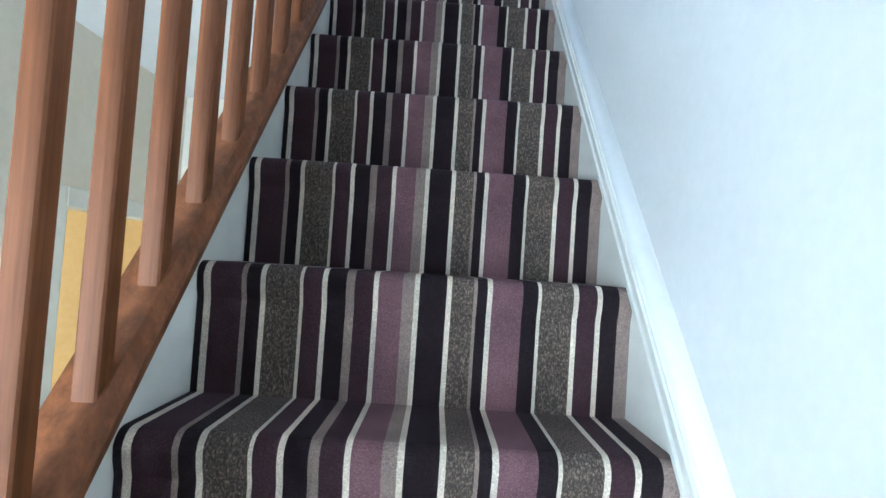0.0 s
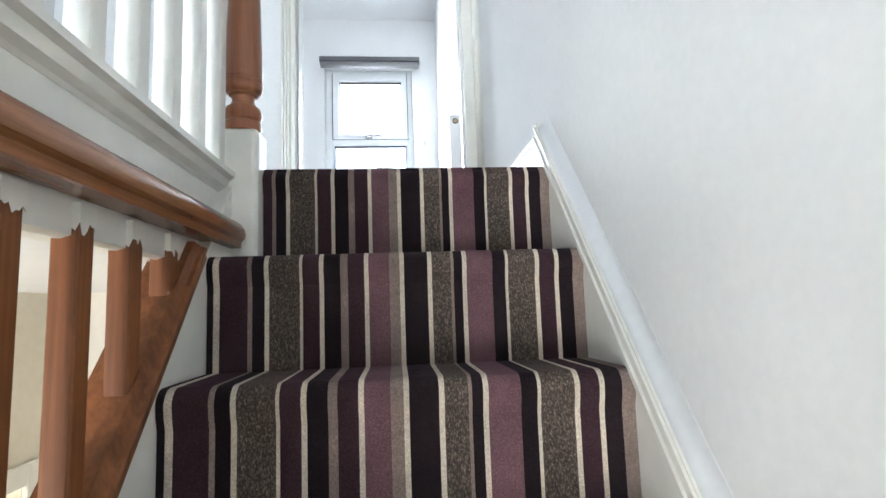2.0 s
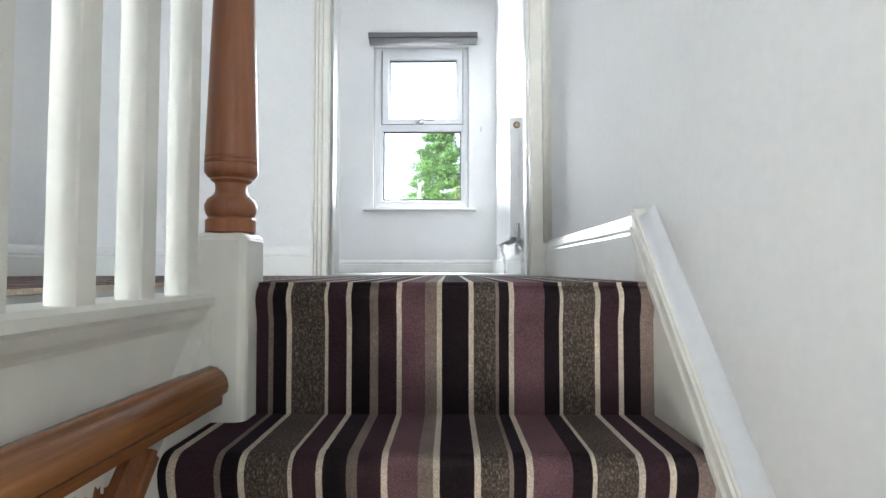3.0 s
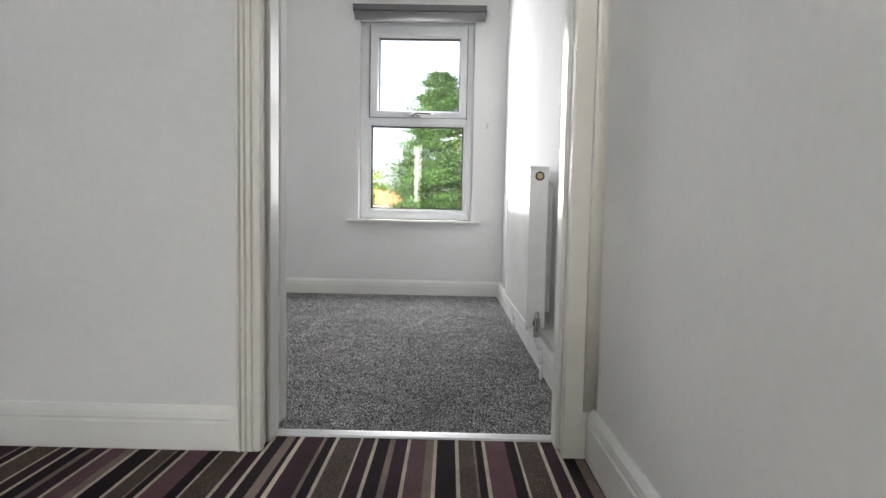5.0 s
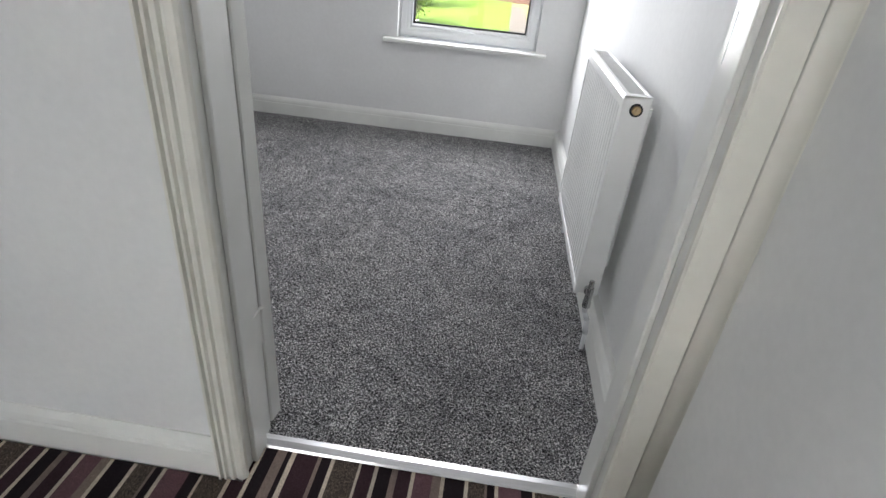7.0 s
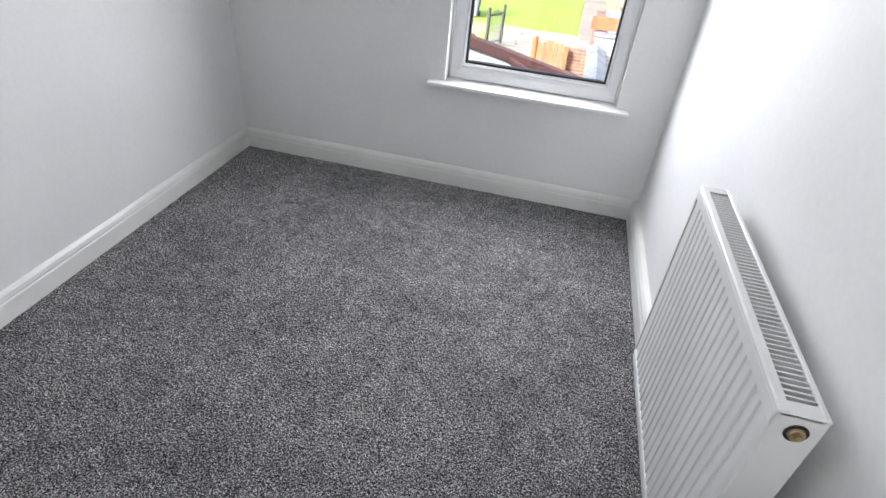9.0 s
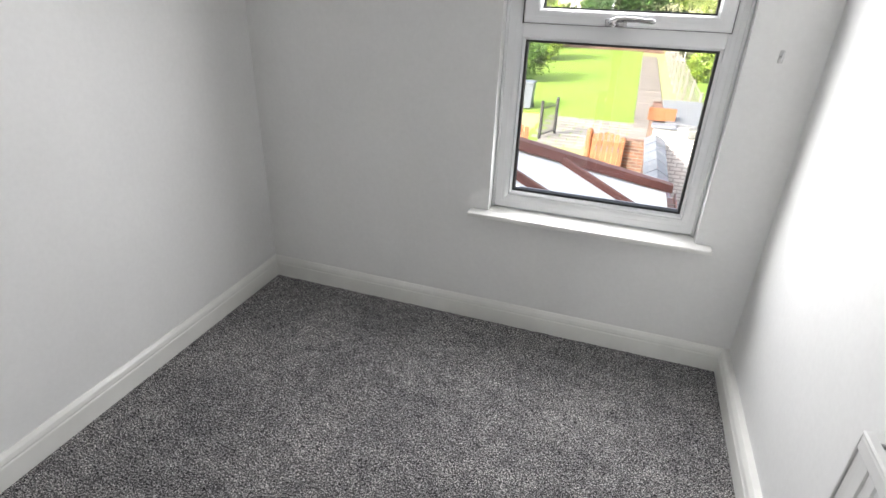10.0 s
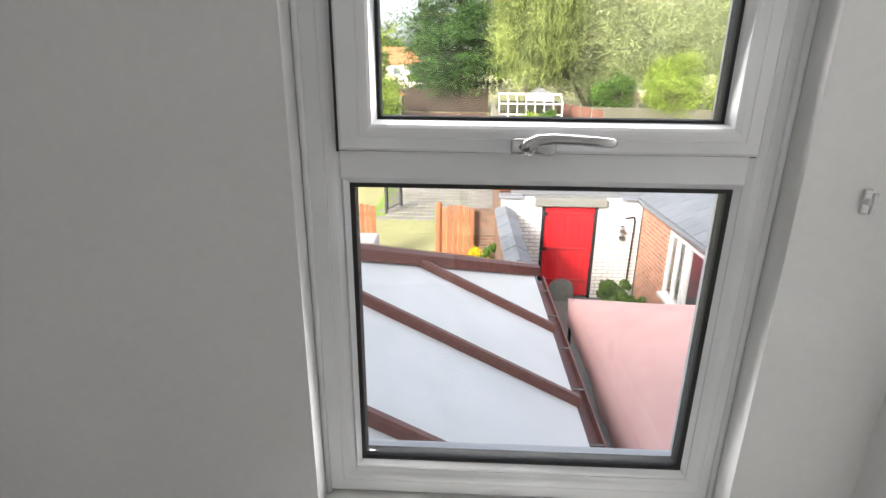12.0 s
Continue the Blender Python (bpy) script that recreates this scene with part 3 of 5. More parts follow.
door = thing("door_1", (LX0 + 0.001, YP1 + 0.009, 0.012), "white panelled bedroom door folded right back against the wall", "door", turn=173, kind="structure")
part("leaf", boxed(0.0, 0.735, -0.042, 0.0, 0.0, 2.0, bevel=0.003), GLOSS, door)
for z0, z1 in ((0.2, 0.85), (1.02, 1.85)):
    for x0 in (0.1, 0.41):
        part("panel_moulding", boxed(x0, x0 + 0.225, -0.048, -0.042, z0, z1, bevel=0.003), GLOSS, door)
bm = bmesh.new()
cyl(bm, (0.68, -0.042, 1.0), (0.68, -0.09, 1.0), 0.01)
cyl(bm, (0.68, -0.085, 1.0), (0.57, -0.085, 1.0), 0.009)
part("handle", bm, CHROME, door, "chrome lever handle")

# ---- window ----
win = thing("window_1", (0, 0, 0), "white upvc window with a top-hung upper sash above a fixed pane", "window", kind="structure")
FY0, FY1 = 3.648, 3.72
GX0, GX1, GZ0, GZ1 = -0.912, -0.247, 0.63, 1.224
UX0, UX1, UZ0, UZ1 = -0.862, -0.279, 1.338, 1.856


def frame_ring(bm, x0, x1, z0, z1, inner, y0, y1, slope):
    """A four-sided frame with a sloped inner bead."""
    ix0, ix1, iz0, iz1 = inner
    loops = []
    wide = ix0 - x0 > 0.03
    for d, y in ((0.0, y1), (0.0, y0 + 0.006), (0.5, y0), (1.0, y0), (1.0 + 0.0, y0 + slope), (1.0, y1)):
        if d < 1.0:
            c = 0.005 if d else 0.0
            loops.append([(x0 + c, y, z0 + c), (x1 - c, y, z0 + c), (x1 - c, y, z1 - c), (x0 + c, y, z1 - c)])
        else:
            if wide and y == y0:
                for s, dy in ((0.0275, 0.0), (0.0262, 0.0012), (0.0248, 0.0003), (0.017, 0.0008), (0.011, 0.0024), (0.006, 0.0055)):
                    loops.append([(ix0 - s, y + dy, iz0 - s), (ix1 + s, y + dy, iz0 - s), (ix1 + s, y + dy, iz1 + s), (ix0 - s, y + dy, iz1 + s)])
                continue
            s = 0.012 if y == y0 else 0.0
            loops.append([(ix0 - s, y, iz0 - s), (ix1 + s, y, iz0 - s), (ix1 + s, y, iz1 + s), (ix0 - s, y, iz1 + s)])
    rings = [[bm.verts.new(p) for p in loop] for loop in loops]
    for a, b in zip(rings, rings[1:] + rings[:1]):
        for i in range(4):
            bm.faces.new((a[i], a[(i + 1) % 4], b[(i + 1) % 4], b[i]))
    return bm


bm = bmesh.new()
frame_ring(bm, WX0, WX1, 0.55, WZ1, (WX0 + 0.066, WX1 - 0.056, 0.607, WZ1 - 0.045), FY0, FY1, 0.008)
part("outer_frame", bm, UPVC, win)
for xa, xb in ((WX0, WX0 + 0.013), (WX1 - 0.013, WX1)):
    bm = bmesh.new()
    cyl(bm, ((xa + xb) / 2, FY0 - 0.001, 0.548), ((xa + xb) / 2, FY0 - 0.001, WZ1 - 0.002), 0.0064, seg=12)
    part("edge_bead", bm, UPVC, win, "white half-round trim bead", True)
TZ0, TZ1 = GZ1 + 0.02, UZ0 - 0.04
part("transom", boxed(WX0 + 0.066, WX1 - 0.056, FY0, FY1 - 0.002, TZ0 - 0.008, TZ1, bevel=0.003), UPVC, win)
bm = bmesh.new()
frame_ring(bm, WX0 + 0.066, WX1 - 0.056, 0.607, TZ0, (GX0, GX1, GZ0, GZ1), FY0 + 0.004, FY1 - 0.004, 0.014)
part("glazing_bead", bm, UPVC, win)
sash = part("sash", frame_ring(bmesh.new(), WX0 + 0.07, WX1 - 0.051, TZ1 - 0.01, WZ1 - 0.024, (UX0, UX1, UZ0, UZ1), FY0 - 0.018, FY1 - 0.006, 0.02), UPVC, win)
part("sash_seal", frame_ring(bmesh.new(), WX0 + 0.062, WX1 - 0.047, TZ1 - 0.014, WZ1 - 0.020, (WX0 + 0.09, WX1 - 0.07, TZ1 + 0.006, WZ1 - 0.04), FY0 - 0.004, FY0 + 0.01, 0.002), RUBBERSHADE, win)
for inner, par in (((GX0, GX1, GZ0, GZ1), win), ((UX0, UX1, UZ0, UZ1), win)):
    x0, x1, z0, z1 = inner
    g = frame_ring(bmesh.new(), x0 - 0.004, x1 + 0.004, z0 - 0.004, z1 + 0.004, (x0 + 0.005, x1 - 0.005, z0 + 0.005, z1 - 0.005), FY0 + 0.014, FY0 + 0.048, 0.002)
    part("gasket", g, RUBBERSHADE, par)
    pane = part("pane", boxed(x0 - 0.003, x1 + 0.003, FY0 + 0.02, FY0 + 0.024, z0 - 0.003, z1 + 0.003), GLASS, par)
    pane.visible_shadow = False
bm = bmesh.new()
hx, hz = -0.605, 1.3
box(bm, hx - 0.03, hx + 0.045, FY0 - 0.026, FY0 - 0.014, hz - 0.014, hz + 0.014, 0.005, 2)
cyl(bm, (hx + 0.0, FY0 - 0.02, hz), (hx + 0.0, FY0 - 0.048, hz), 0.011)
lever = [(hx - 0.012, hz - 0.004, 0.010), (hx - 0.004, hz + 0.006, 0.0105), (hx + 0.012, hz + 0.013, 0.0105), (hx + 0.035, hz + 0.0155, 0.0095), (hx + 0.07, hz + 0.0145, 0.0085),
         (hx + 0.105, hz + 0.0125, 0.0085), (hx + 0.13, hz + 0.011, 0.008), (hx + 0.136, hz + 0.0105, 0.004)]
rings = []
for k, (x, z, r) in enumerate(lever):
    x2, z2 = lever[min(k + 1, len(lever) - 1)][:2]
    x1, z1 = lever[max(k - 1, 0)][:2]
    d = Vector((x2 - x1, 0, z2 - z1)).normalized()
    side = Vector((-d.z, 0, d.x))
    rings.append([bm.verts.new(Vector((x, FY0 - 0.047, z)) + side * r * math.cos(q * math.pi / 6) + Vector((0, 0.7 * r * math.sin(q * math.pi / 6), 0))) for q in range(12)])
for ra, rb in zip(rings, rings[1:]):
    for q in range(12):
        bm.faces.new((ra[q], ra[(q + 1) % 12], rb[(q + 1) % 12], rb[q]))
bm.faces.new(rings[0][::-1])
bm.faces.new(rings[-1])
part("handle", bm, CHROME, win, "chrome lever window handle", True)
bm = bmesh.new()
box(bm, -1.072, -0.117, 3.53, YN + 0.001, 0.527, 0.547, 0.005, 2)
box(bm, WX0 + 0.001, WX1 - 0.001, YN - 0.002, FY0 + 0.01, 0.53, 0.547)
part("window_sill", bm, GLOSS, win, "white gloss painted window board")

blind = thing("roller_blind", (0, 0, 0), "grey roller blind rolled up above the window", "blind")
bm = bmesh.new()
prism(bm, [(YN, 2.032), (3.49, 2.032), (3.485, 2.026), (3.485, 1.992), (3.5, 1.988), (YN, 1.988)], -1.028, -0.104)
part("cassette", bm, BLINDTOP, blind, "dark grey blind headrail")
bm = bmesh.new()
cyl(bm, (-1.02, 3.53, 1.972), (-0.112, 3.53, 1.972), 0.034, seg=20)
part("fabric_roll", bm, BLIND, blind, "rolled grey blind fabric", True)
hook = thing("cord_cleat", (-0.072, YN, 1.228), "small clear cord cleat screwed to the wall", "cleat")
part("plate", boxed(-0.007, 0.007, -0.006, 0, -0.02, 0.02, bevel=0.002), ALU, hook)
bm = bmesh.new()
cyl(bm, (0, -0.004, 0), (0, -0.022, 0.0), 0.005)
cyl(bm, (0, -0.02, -0.016), (0, -0.02, 0.016), 0.004)
part("peg", bm, ALU, hook, "grey cleat peg")

# ---- radiator ----
rad = thing("radiator", (0, 0, 0), "white ribbed panel radiator with top grille hung on the wall", "radiator")
RX0, RX1, RY0, RY1, RZ0, RZ1 = -0.05, 0.02, 1.664, 2.379, 0.172, 0.764


def ribbed_panel():
    bm = bmesh.new()
    pts = []
    n = 21
    pitch = (RY1 - RY0 - 0.04) / n
    pts.append((RX0 + 0.004, RY0 + 0.006))
    for i in range(n):
        y = RY0 + 0.02 + i * pitch
        for u, d in ((0.0, 0.0), (0.5, 0.0), (0.62, 0.0028), (0.88, 0.0028)):
            pts.append((RX0 + 0.002 + d, y + u * pitch))
    pts += [(RX0 + 0.004, RY1 - 0.006), (RX0 + 0.014, RY1 - 0.006), (RX0 + 0.014, RY0 + 0.006)]
    prism(bm, pts, RZ0 + 0.01, RZ1 - 0.03, 'z')
    box(bm, RX0, RX0 + 0.014, RY0 + 0.003, RY1 - 0.003, RZ1 - 0.035, RZ1 - 0.005, 0.004, 2)
    box(bm, RX0, RX0 + 0.014, RY0 + 0.003, RY1 - 0.003, RZ0, RZ0 + 0.03, 0.004, 2)
    return bm


part("front_panel", ribbed_panel(), ENAMEL, rad, "white ribbed front panel")
part("back_panel", boxed(RX1 - 0.012, RX1, RY0 + 0.004, RY1 - 0.004, RZ0, RZ1 - 0.006, bevel=0.003), ENAMEL, rad)
for y0, y1 in ((RY0 - 0.002, RY0 + 0.002), (RY1 - 0.002, RY1 + 0.002)):
    part("side_panel", boxed(RX0 + 0.001, RX1 - 0.001, y0, y1, RZ0 + 0.01, RZ1, bevel=0.0015), ENAMEL, rad)
bm = bmesh.new()
box(bm, RX0, RX0 + 0.018, RY0 - 0.002, RY1 + 0.002, RZ1 - 0.008, RZ1 + 0.002, 0.003)
box(bm, RX1 - 0.01, RX1, RY0 - 0.002, RY1 + 0.002, RZ1 - 0.004, RZ1 + 0.002, 0.002)
box(bm, RX0 + 0.012, RX1 - 0.01, RY0 - 0.002, RY0 + 0.024, RZ1 - 0.004, RZ1 + 0.001)
box(bm, RX0 + 0.012, RX1 - 0.01, RY1 - 0.024, RY1 + 0.002, RZ1 - 0.004, RZ1 + 0.001)
grille = part("grille", bm, ENAMEL, rad)
slat = boxed(RX0 + 0.012, RX1 - 0.01, -0.0016, 0.0016, RZ1 - 0.012, RZ1, bevel=0.0)
slat_first = part("slat", slat, ENAMEL, grille)
slat_first.location = (0, RY0 + 0.034, 0)
for i in range(1, 53):
    s = new("slat", slat_first.data)
    s.parent = grille
    s.location = (0, RY0 + 0.034 + i * 0.01235, 0)
# solid black block for the fins: the slots' shade is put into its colour
part("convector_shade_block", boxed(RX0 + 0.016, RX1 - 0.016, RY0 + 0.03, RY1 - 0.03, RZ0 + 0.04, RZ1 - 0.045), RUBBERSHADE, rad, "black block for the shade among the convector fins")
bm = bmesh.new()
VX, VZ = -0.014, RZ1 - 0.033
cyl(bm, (VX, RY0 + 0.004, VZ), (VX, RY0 - 0.0035, VZ), 0.0165, seg=24)
# no hollow here: the recess's shade is the disc's black
part("bleed_ring", bm, RUBBERSHADE, rad, "black disc for the shaded recess round the bleed valve", False)
bm = bmesh.new()
cyl(bm, (VX, RY0 - 0.003, VZ), (VX, RY0 - 0.009, VZ), 0.012, 0.0105, seg=20)
cyl(bm, (VX, RY0 - 0.008, VZ), (VX, RY0 - 0.0135, VZ), 0.0055, seg=6)
part("bleed_plug", bm, BRASS, rad, "brass bleed plug", False)


def valve(yy, s):
    bm = bmesh.new()
    z = RZ0 + 0.03
    cyl(bm, (VX, yy, z), (VX, yy - s * 0.035, z), 0.009)
    cyl(bm, (VX, yy - s * 0.012, z), (VX, yy - s * 0.022, z), 0.0145, seg=6)
    cyl(bm, (VX, yy - s * 0.035, z - 0.03), (VX, yy - s * 0.035, z + 0.022), 0.011)
    cyl(bm, (VX, yy - s * 0.035, z + 0.022), (VX, yy - s * 0.035, z + 0.045), 0.0085, 0.007)
    cyl(bm, (VX, yy - s * 0.035, z - 0.045), (VX, yy - s * 0.035, z - 0.025), 0.0125, seg=6)
    return bm


for yy, s in ((RY0, 1), (RY1, -1)):
    part("valve", valve(yy, s), CHROME, rad, "chrome and brass lockshield valve")
    bm = bmesh.new()
    bend = [(VX, RZ0), (VX, 0.14), (0.0, 0.11), (0.006, 0.06), (0.006, 0.002)]
    for (xa, za), (xb, zb) in zip(bend, bend[1:]):
        cyl(bm, (xa, yy - s * 0.035, za), (xb, yy - s * 0.035, zb), 0.0075)
    part("pipe", bm, UPVC, rad, "white painted feed pipe", True)
for y in (RY0 + 0.12, RY1 - 0.12):
    part("bracket", boxed(RX1, XE, y - 0.015, y + 0.015, RZ0 + 0.05, RZ1 - 0.05), ENAMEL, rad)

# ---- door on the landing's west wall ----
d2 = thing("door_2", (0, 0, 0), "closed white panelled door with moulded casing", "door", kind="structure")
for y0, y1 in ((0.41, 0.49), (-0.43, -0.35)):
    part("casing", boxed(XL, XL + 0.022, y0, y1, 0.004, 2.1, bevel=0.004), SATIN, d2)
part("casing", boxed(XL, XL + 0.022, -0.35, 0.41, 2.02, 2.1, bevel=0.004), SATIN, d2)
part("leaf", boxed(XL, XL + 0.008, -0.35, 0.41, 0.008, 2.02, bevel=0.002), GLOSS, d2)

# ---- outside: materials ----
LAWN = two_scale("lawn_grass", (0.10, 0.19, 0.012), (0.2, 0.31, 0.025), 30, 0.9, 0.5, 0.4, 0.03)
ROUGH = two_scale("rough_grass_and_gravel", (0.13, 0.2, 0.03), (0.4, 0.33, 0.2), 11, 0.9, 0.7, 0.4, 0.02, spread=0.22)
EARTH = two_scale("bare_earth", (0.09, 0.042, 0.026), (0.16, 0.08, 0.05), 8, 0.95, 0.8, 0.4, 0.03)
SLAB = two_scale("concrete_slab", (0.17, 0.16, 0.145), (0.3, 0.285, 0.26), 25, 0.85, 2.0, 0.3, 0.004, vary=0.3)
PATHSLAB = two_scale("brown_path_slab", (0.13, 0.115, 0.098), (0.23, 0.205, 0.18), 25, 0.85, 2.0, 0.3, 0.004, vary=0.3)
SLATE = two_scale("blue_grey_slate", (0.13, 0.15, 0.18), (0.24, 0.26, 0.29), 14, 0.5, 2.0, 0.3, 0.004, vary=0.25)
FELT = two_scale("grey_roofing_felt", (0.12, 0.13, 0.14), (0.19, 0.2, 0.21), 40, 0.8, 1.0, 0.2, 0.004)
STONE = two_scale("weathered_stone", (0.13, 0.14, 0.13), (0.24, 0.24, 0.22), 16, 0.85, 2.0, 0.4, 0.006)
PALESTONE = two_scale("pale_stone", (0.5, 0.46, 0.44), (0.62, 0.58, 0.56), 16, 0.8, 2.0, 0.3, 0.004)
REDDOOR = two_scale("red_door_paint", (0.55, 0.012, 0.02), (0.66, 0.02, 0.03), 10, 0.45, 1.5, 0.1, 0.002, (6, 6, 0.6))
REDIRON = two_scale("worn_red_iron_paint", (0.3, 0.01, 0.016), (0.46, 0.02, 0.03), 24, 0.5, 1.5, 0.2, 0.002)
BLACKPAINT = two_scale("black_paint", (0.012, 0.013, 0.015), (0.03, 0.03, 0.033), 30, 0.45, 2.0, 0.1, 0.001)
GATEWOOD = two_scale("orange_fence_stain", (0.21, 0.07, 0.025), (0.34, 0.13, 0.05), 7, 0.7, 2.0, 0.2, 0.003, (10, 10, 0.8), vary=0.25)
OLDFENCE = two_scale("weathered_brown_fence", (0.034, 0.023, 0.017), (0.085, 0.06, 0.045), 6, 0.9, 0.6, 0.3, 0.004, (8, 8, 0.6), vary=0.3)
REDFENCE = two_scale("red_brown_fence", (0.15, 0.06, 0.04), (0.23, 0.105, 0.07), 6, 0.9, 0.6, 0.3, 0.004, (8, 8, 0.6), vary=0.3)
PALEFENCE = two_scale("pale_grey_timber", (0.15, 0.145, 0.125), (0.26, 0.25, 0.22), 8, 0.9, 1.0, 0.2, 0.003, vary=0.2)
MOSSFENCE = two_scale("mossy_grey_fence", (0.06, 0.062, 0.042), (0.13, 0.128, 0.09), 8, 0.9, 1.0, 0.2, 0.003, vary=0.3)
ROOFBAR = two_scale("brown_roof_bar", (0.16, 0.06, 0.045), (0.22, 0.09, 0.07), 20, 0.4, 2.0, 0.05, 0.001)
PINK = two_scale("pink_canopy_fabric", (0.84, 0.48, 0.42), (0.9, 0.56, 0.5), 6, 0.8, 0.8, 0.12, 0.01)
BARK = two_scale("tree_bark", (0.07, 0.05, 0.035), (0.16, 0.12, 0.09), 12, 0.9, 1.0, 0.5, 0.02, (3, 3, 0.5))
BINBLUE = two_scale("blue_bin_plastic", (0.03, 0.3, 0.55), (0.05, 0.38, 0.65), 10, 0.4, 2.0, 0.0)
BINGREY = two_scale("grey_bin_plastic", (0.07, 0.09, 0.11), (0.11, 0.13, 0.15), 10, 0.45, 2.0, 0.0)
ROOFTILE = two_scale("orange_roof_tiles", (0.34, 0.13, 0.06), (0.48, 0.22, 0.11), 3, 0.85, 0.5, 0.4, 0.03, (1, 1, 5))
RENDERED = two_scale("pale_render", (0.6, 0.55, 0.46), (0.7, 0.65, 0.56), 4, 0.85, 0.5, 0.1, 0.01)


def brick_material(name, c1, c2, mortar, paint=False):
    m, nt, bs = material(name)
    geo = nt.nodes.new("ShaderNodeTexCoord")
    sep = nt.nodes.new("ShaderNodeSeparateXYZ")
    nt.links.new(geo.outputs["Object"], sep.inputs[0])
    add = node(nt, "Math")
    add.operation = 'ADD'
    nt.links.new(sep.outputs["X"], add.inputs[0])
    nt.links.new(sep.outputs["Y"], add.inputs[1])
    com = nt.nodes.new("ShaderNodeCombineXYZ")
    nt.links.new(add.outputs[0], com.inputs["X"])
    nt.links.new(sep.outputs["Z"], com.inputs["Y"])
    b = node(nt, "TexBrick", Scale=1.0)
    b.inputs["Brick Width"].default_value, b.inputs["Row Height"].default_value = 0.225, 0.075
    b.inputs["Mortar Size"].default_value = 0.011
    b.inputs["Color1"].default_value, b.inputs["Color2"].default_value, b.inputs["Mortar"].default_value = (*c1, 1), (*c2, 1), (*mortar, 1)
    nt.links.new(com.outputs[0], b.inputs["Vector"])
    n = noise_node(nt, 7, 6)
    r = ramp(nt, n.outputs[0], [(0.3, (0.65, 0.64, 0.62)), (0.65, (1.0, 1.0, 1.0))])
    nt.links.new(mixed(nt, 0.35 if paint else 0.85, b.outputs["Color"], r.outputs[0], 'MULTIPLY'), bs.inputs["Base Color"])
    bs.inputs["Roughness"].default_value = 0.8
    inv = node(nt, "Math")
    inv.operation = 'SUBTRACT'
    inv.inputs[0].default_value = 1.0
    nt.links.new(b.outputs["Fac"], inv.inputs[1])
    bump(nt, bs, inv.outputs[0], 0.6, 0.008)
    return m


BRICK = brick_material("orange_red_brick", (0.55, 0.23, 0.12), (0.42, 0.16, 0.085), (0.42, 0.38, 0.33))
OLDBRICK = brick_material("old_brown_brick", (0.24, 0.11, 0.065), (0.13, 0.07, 0.05), (0.2, 0.18, 0.15))
WHITEBRICK = brick_material("white_painted_brick", (0.74, 0.74, 0.73), (0.64, 0.64, 0.63), (0.4, 0.4, 0.39), True)


def sheet_material():
    m, nt, bs = material("white_polycarbonate_sheet")
    w = node(nt, "TexWave", Scale=32.0)
    w.bands_direction = 'Y'
    c = nt.nodes.new("ShaderNodeTexCoord")
    nt.links.new(c.outputs["Object"], w.inputs["Vector"])
    n = noise_node(nt, 3.0, 6)
    r = ramp(nt, w.outputs[0], [(0.0, (0.77, 0.78, 0.75)), (1.0, (0.85, 0.86, 0.83))])
    d = ramp(nt, n.outputs[0], [(0.3, (0.9, 0.91, 0.9)), (0.6, (1.0, 1.0, 1.0))])
    nt.links.new(mixed(nt, 1.0, r.outputs[0], d.outputs[0], 'MULTIPLY'), bs.inputs["Base Color"])
    bs.inputs["Roughness"].default_value = 0.75
    return m


SHEET = sheet_material()


def leaf_material(name, dark, light):
    m, nt, bs = material(name)
    geo = nt.nodes.new("ShaderNodeNewGeometry")
    r = ramp(nt, geo.outputs["Random Per Island"], [(0.0, dark), (1.0, light)])
    n = noise_node(nt, 0.5, 3)
    s = ramp(nt, n.outputs[0], [(0.36, (0.5, 0.53, 0.5)), (0.62, (1.2, 1.2, 1.12))])
    nt.links.new(mixed(nt, 1.0, r.outputs[0], s.outputs[0], 'MULTIPLY'), bs.inputs["Base Color"])
    bs.inputs["Roughness"].default_value = 0.6
    bs.inputs["Specular IOR Level"].default_value = 0.12
    return m


CONIFER = leaf_material("conifer_needles", (0.018, 0.05, 0.014), (0.06, 0.125, 0.032))
BIRCH = leaf_material("birch_leaves", (0.13, 0.175, 0.05), (0.25, 0.3, 0.11))
WILLOW = leaf_material("willow_leaves", (0.2, 0.25, 0.12), (0.36, 0.41, 0.22))
HEDGE = leaf_material("shrub_leaves", (0.1, 0.17, 0.025), (0.26, 0.34, 0.06))
DARKHEDGE = leaf_material("dark_shrub_leaves", (0.035, 0.085, 0.02), (0.1, 0.18, 0.035))
FERN = leaf_material("fern_leaves", (0.05, 0.12, 0.02), (0.13, 0.22, 0.04))
YELLOW = leaf_material("yellow_flower_heads", (0.6, 0.42, 0.01), (0.75, 0.56, 0.03))

# ---- outside: ground ----
G0 = -2.85


def sheet(name, x0, x1, y0, y1, z, mat, label, category):
    return structure(name, boxed(x0, x1, y0, y1, z - 0.3, z), mat, label, category)


structure("ground", prism(bmesh.new(), [(-900, 3.84), (900, 3.84), (900, 1500), (-900, 1500)], G0 - 1.0, G0 - 0.03, 'z'), ROUGH, "rough grassy ground reaching the horizon", "ground")
sheet("ground_yard", -4.5, 5.0, 3.85, 14.3, G0 - 0.005, STONE, "grey concrete back yard", "yard")
sheet("ground_gravel", -4.5, 0.0, 14.3, 18.0, G0, ROUGH, "patchy grass and gravel between the gates", "ground")
sheet("lawn", -8.0, -0.3, 22.7, 53.0, G0 + 0.004, LAWN, "bright green mown lawn", "lawn")
sheet("lawn_neighbour", 1.75, 9.0, 17.0, 46.0, G0 + 0.004, LAWN, "bright green lawn beyond the trellis", "lawn")
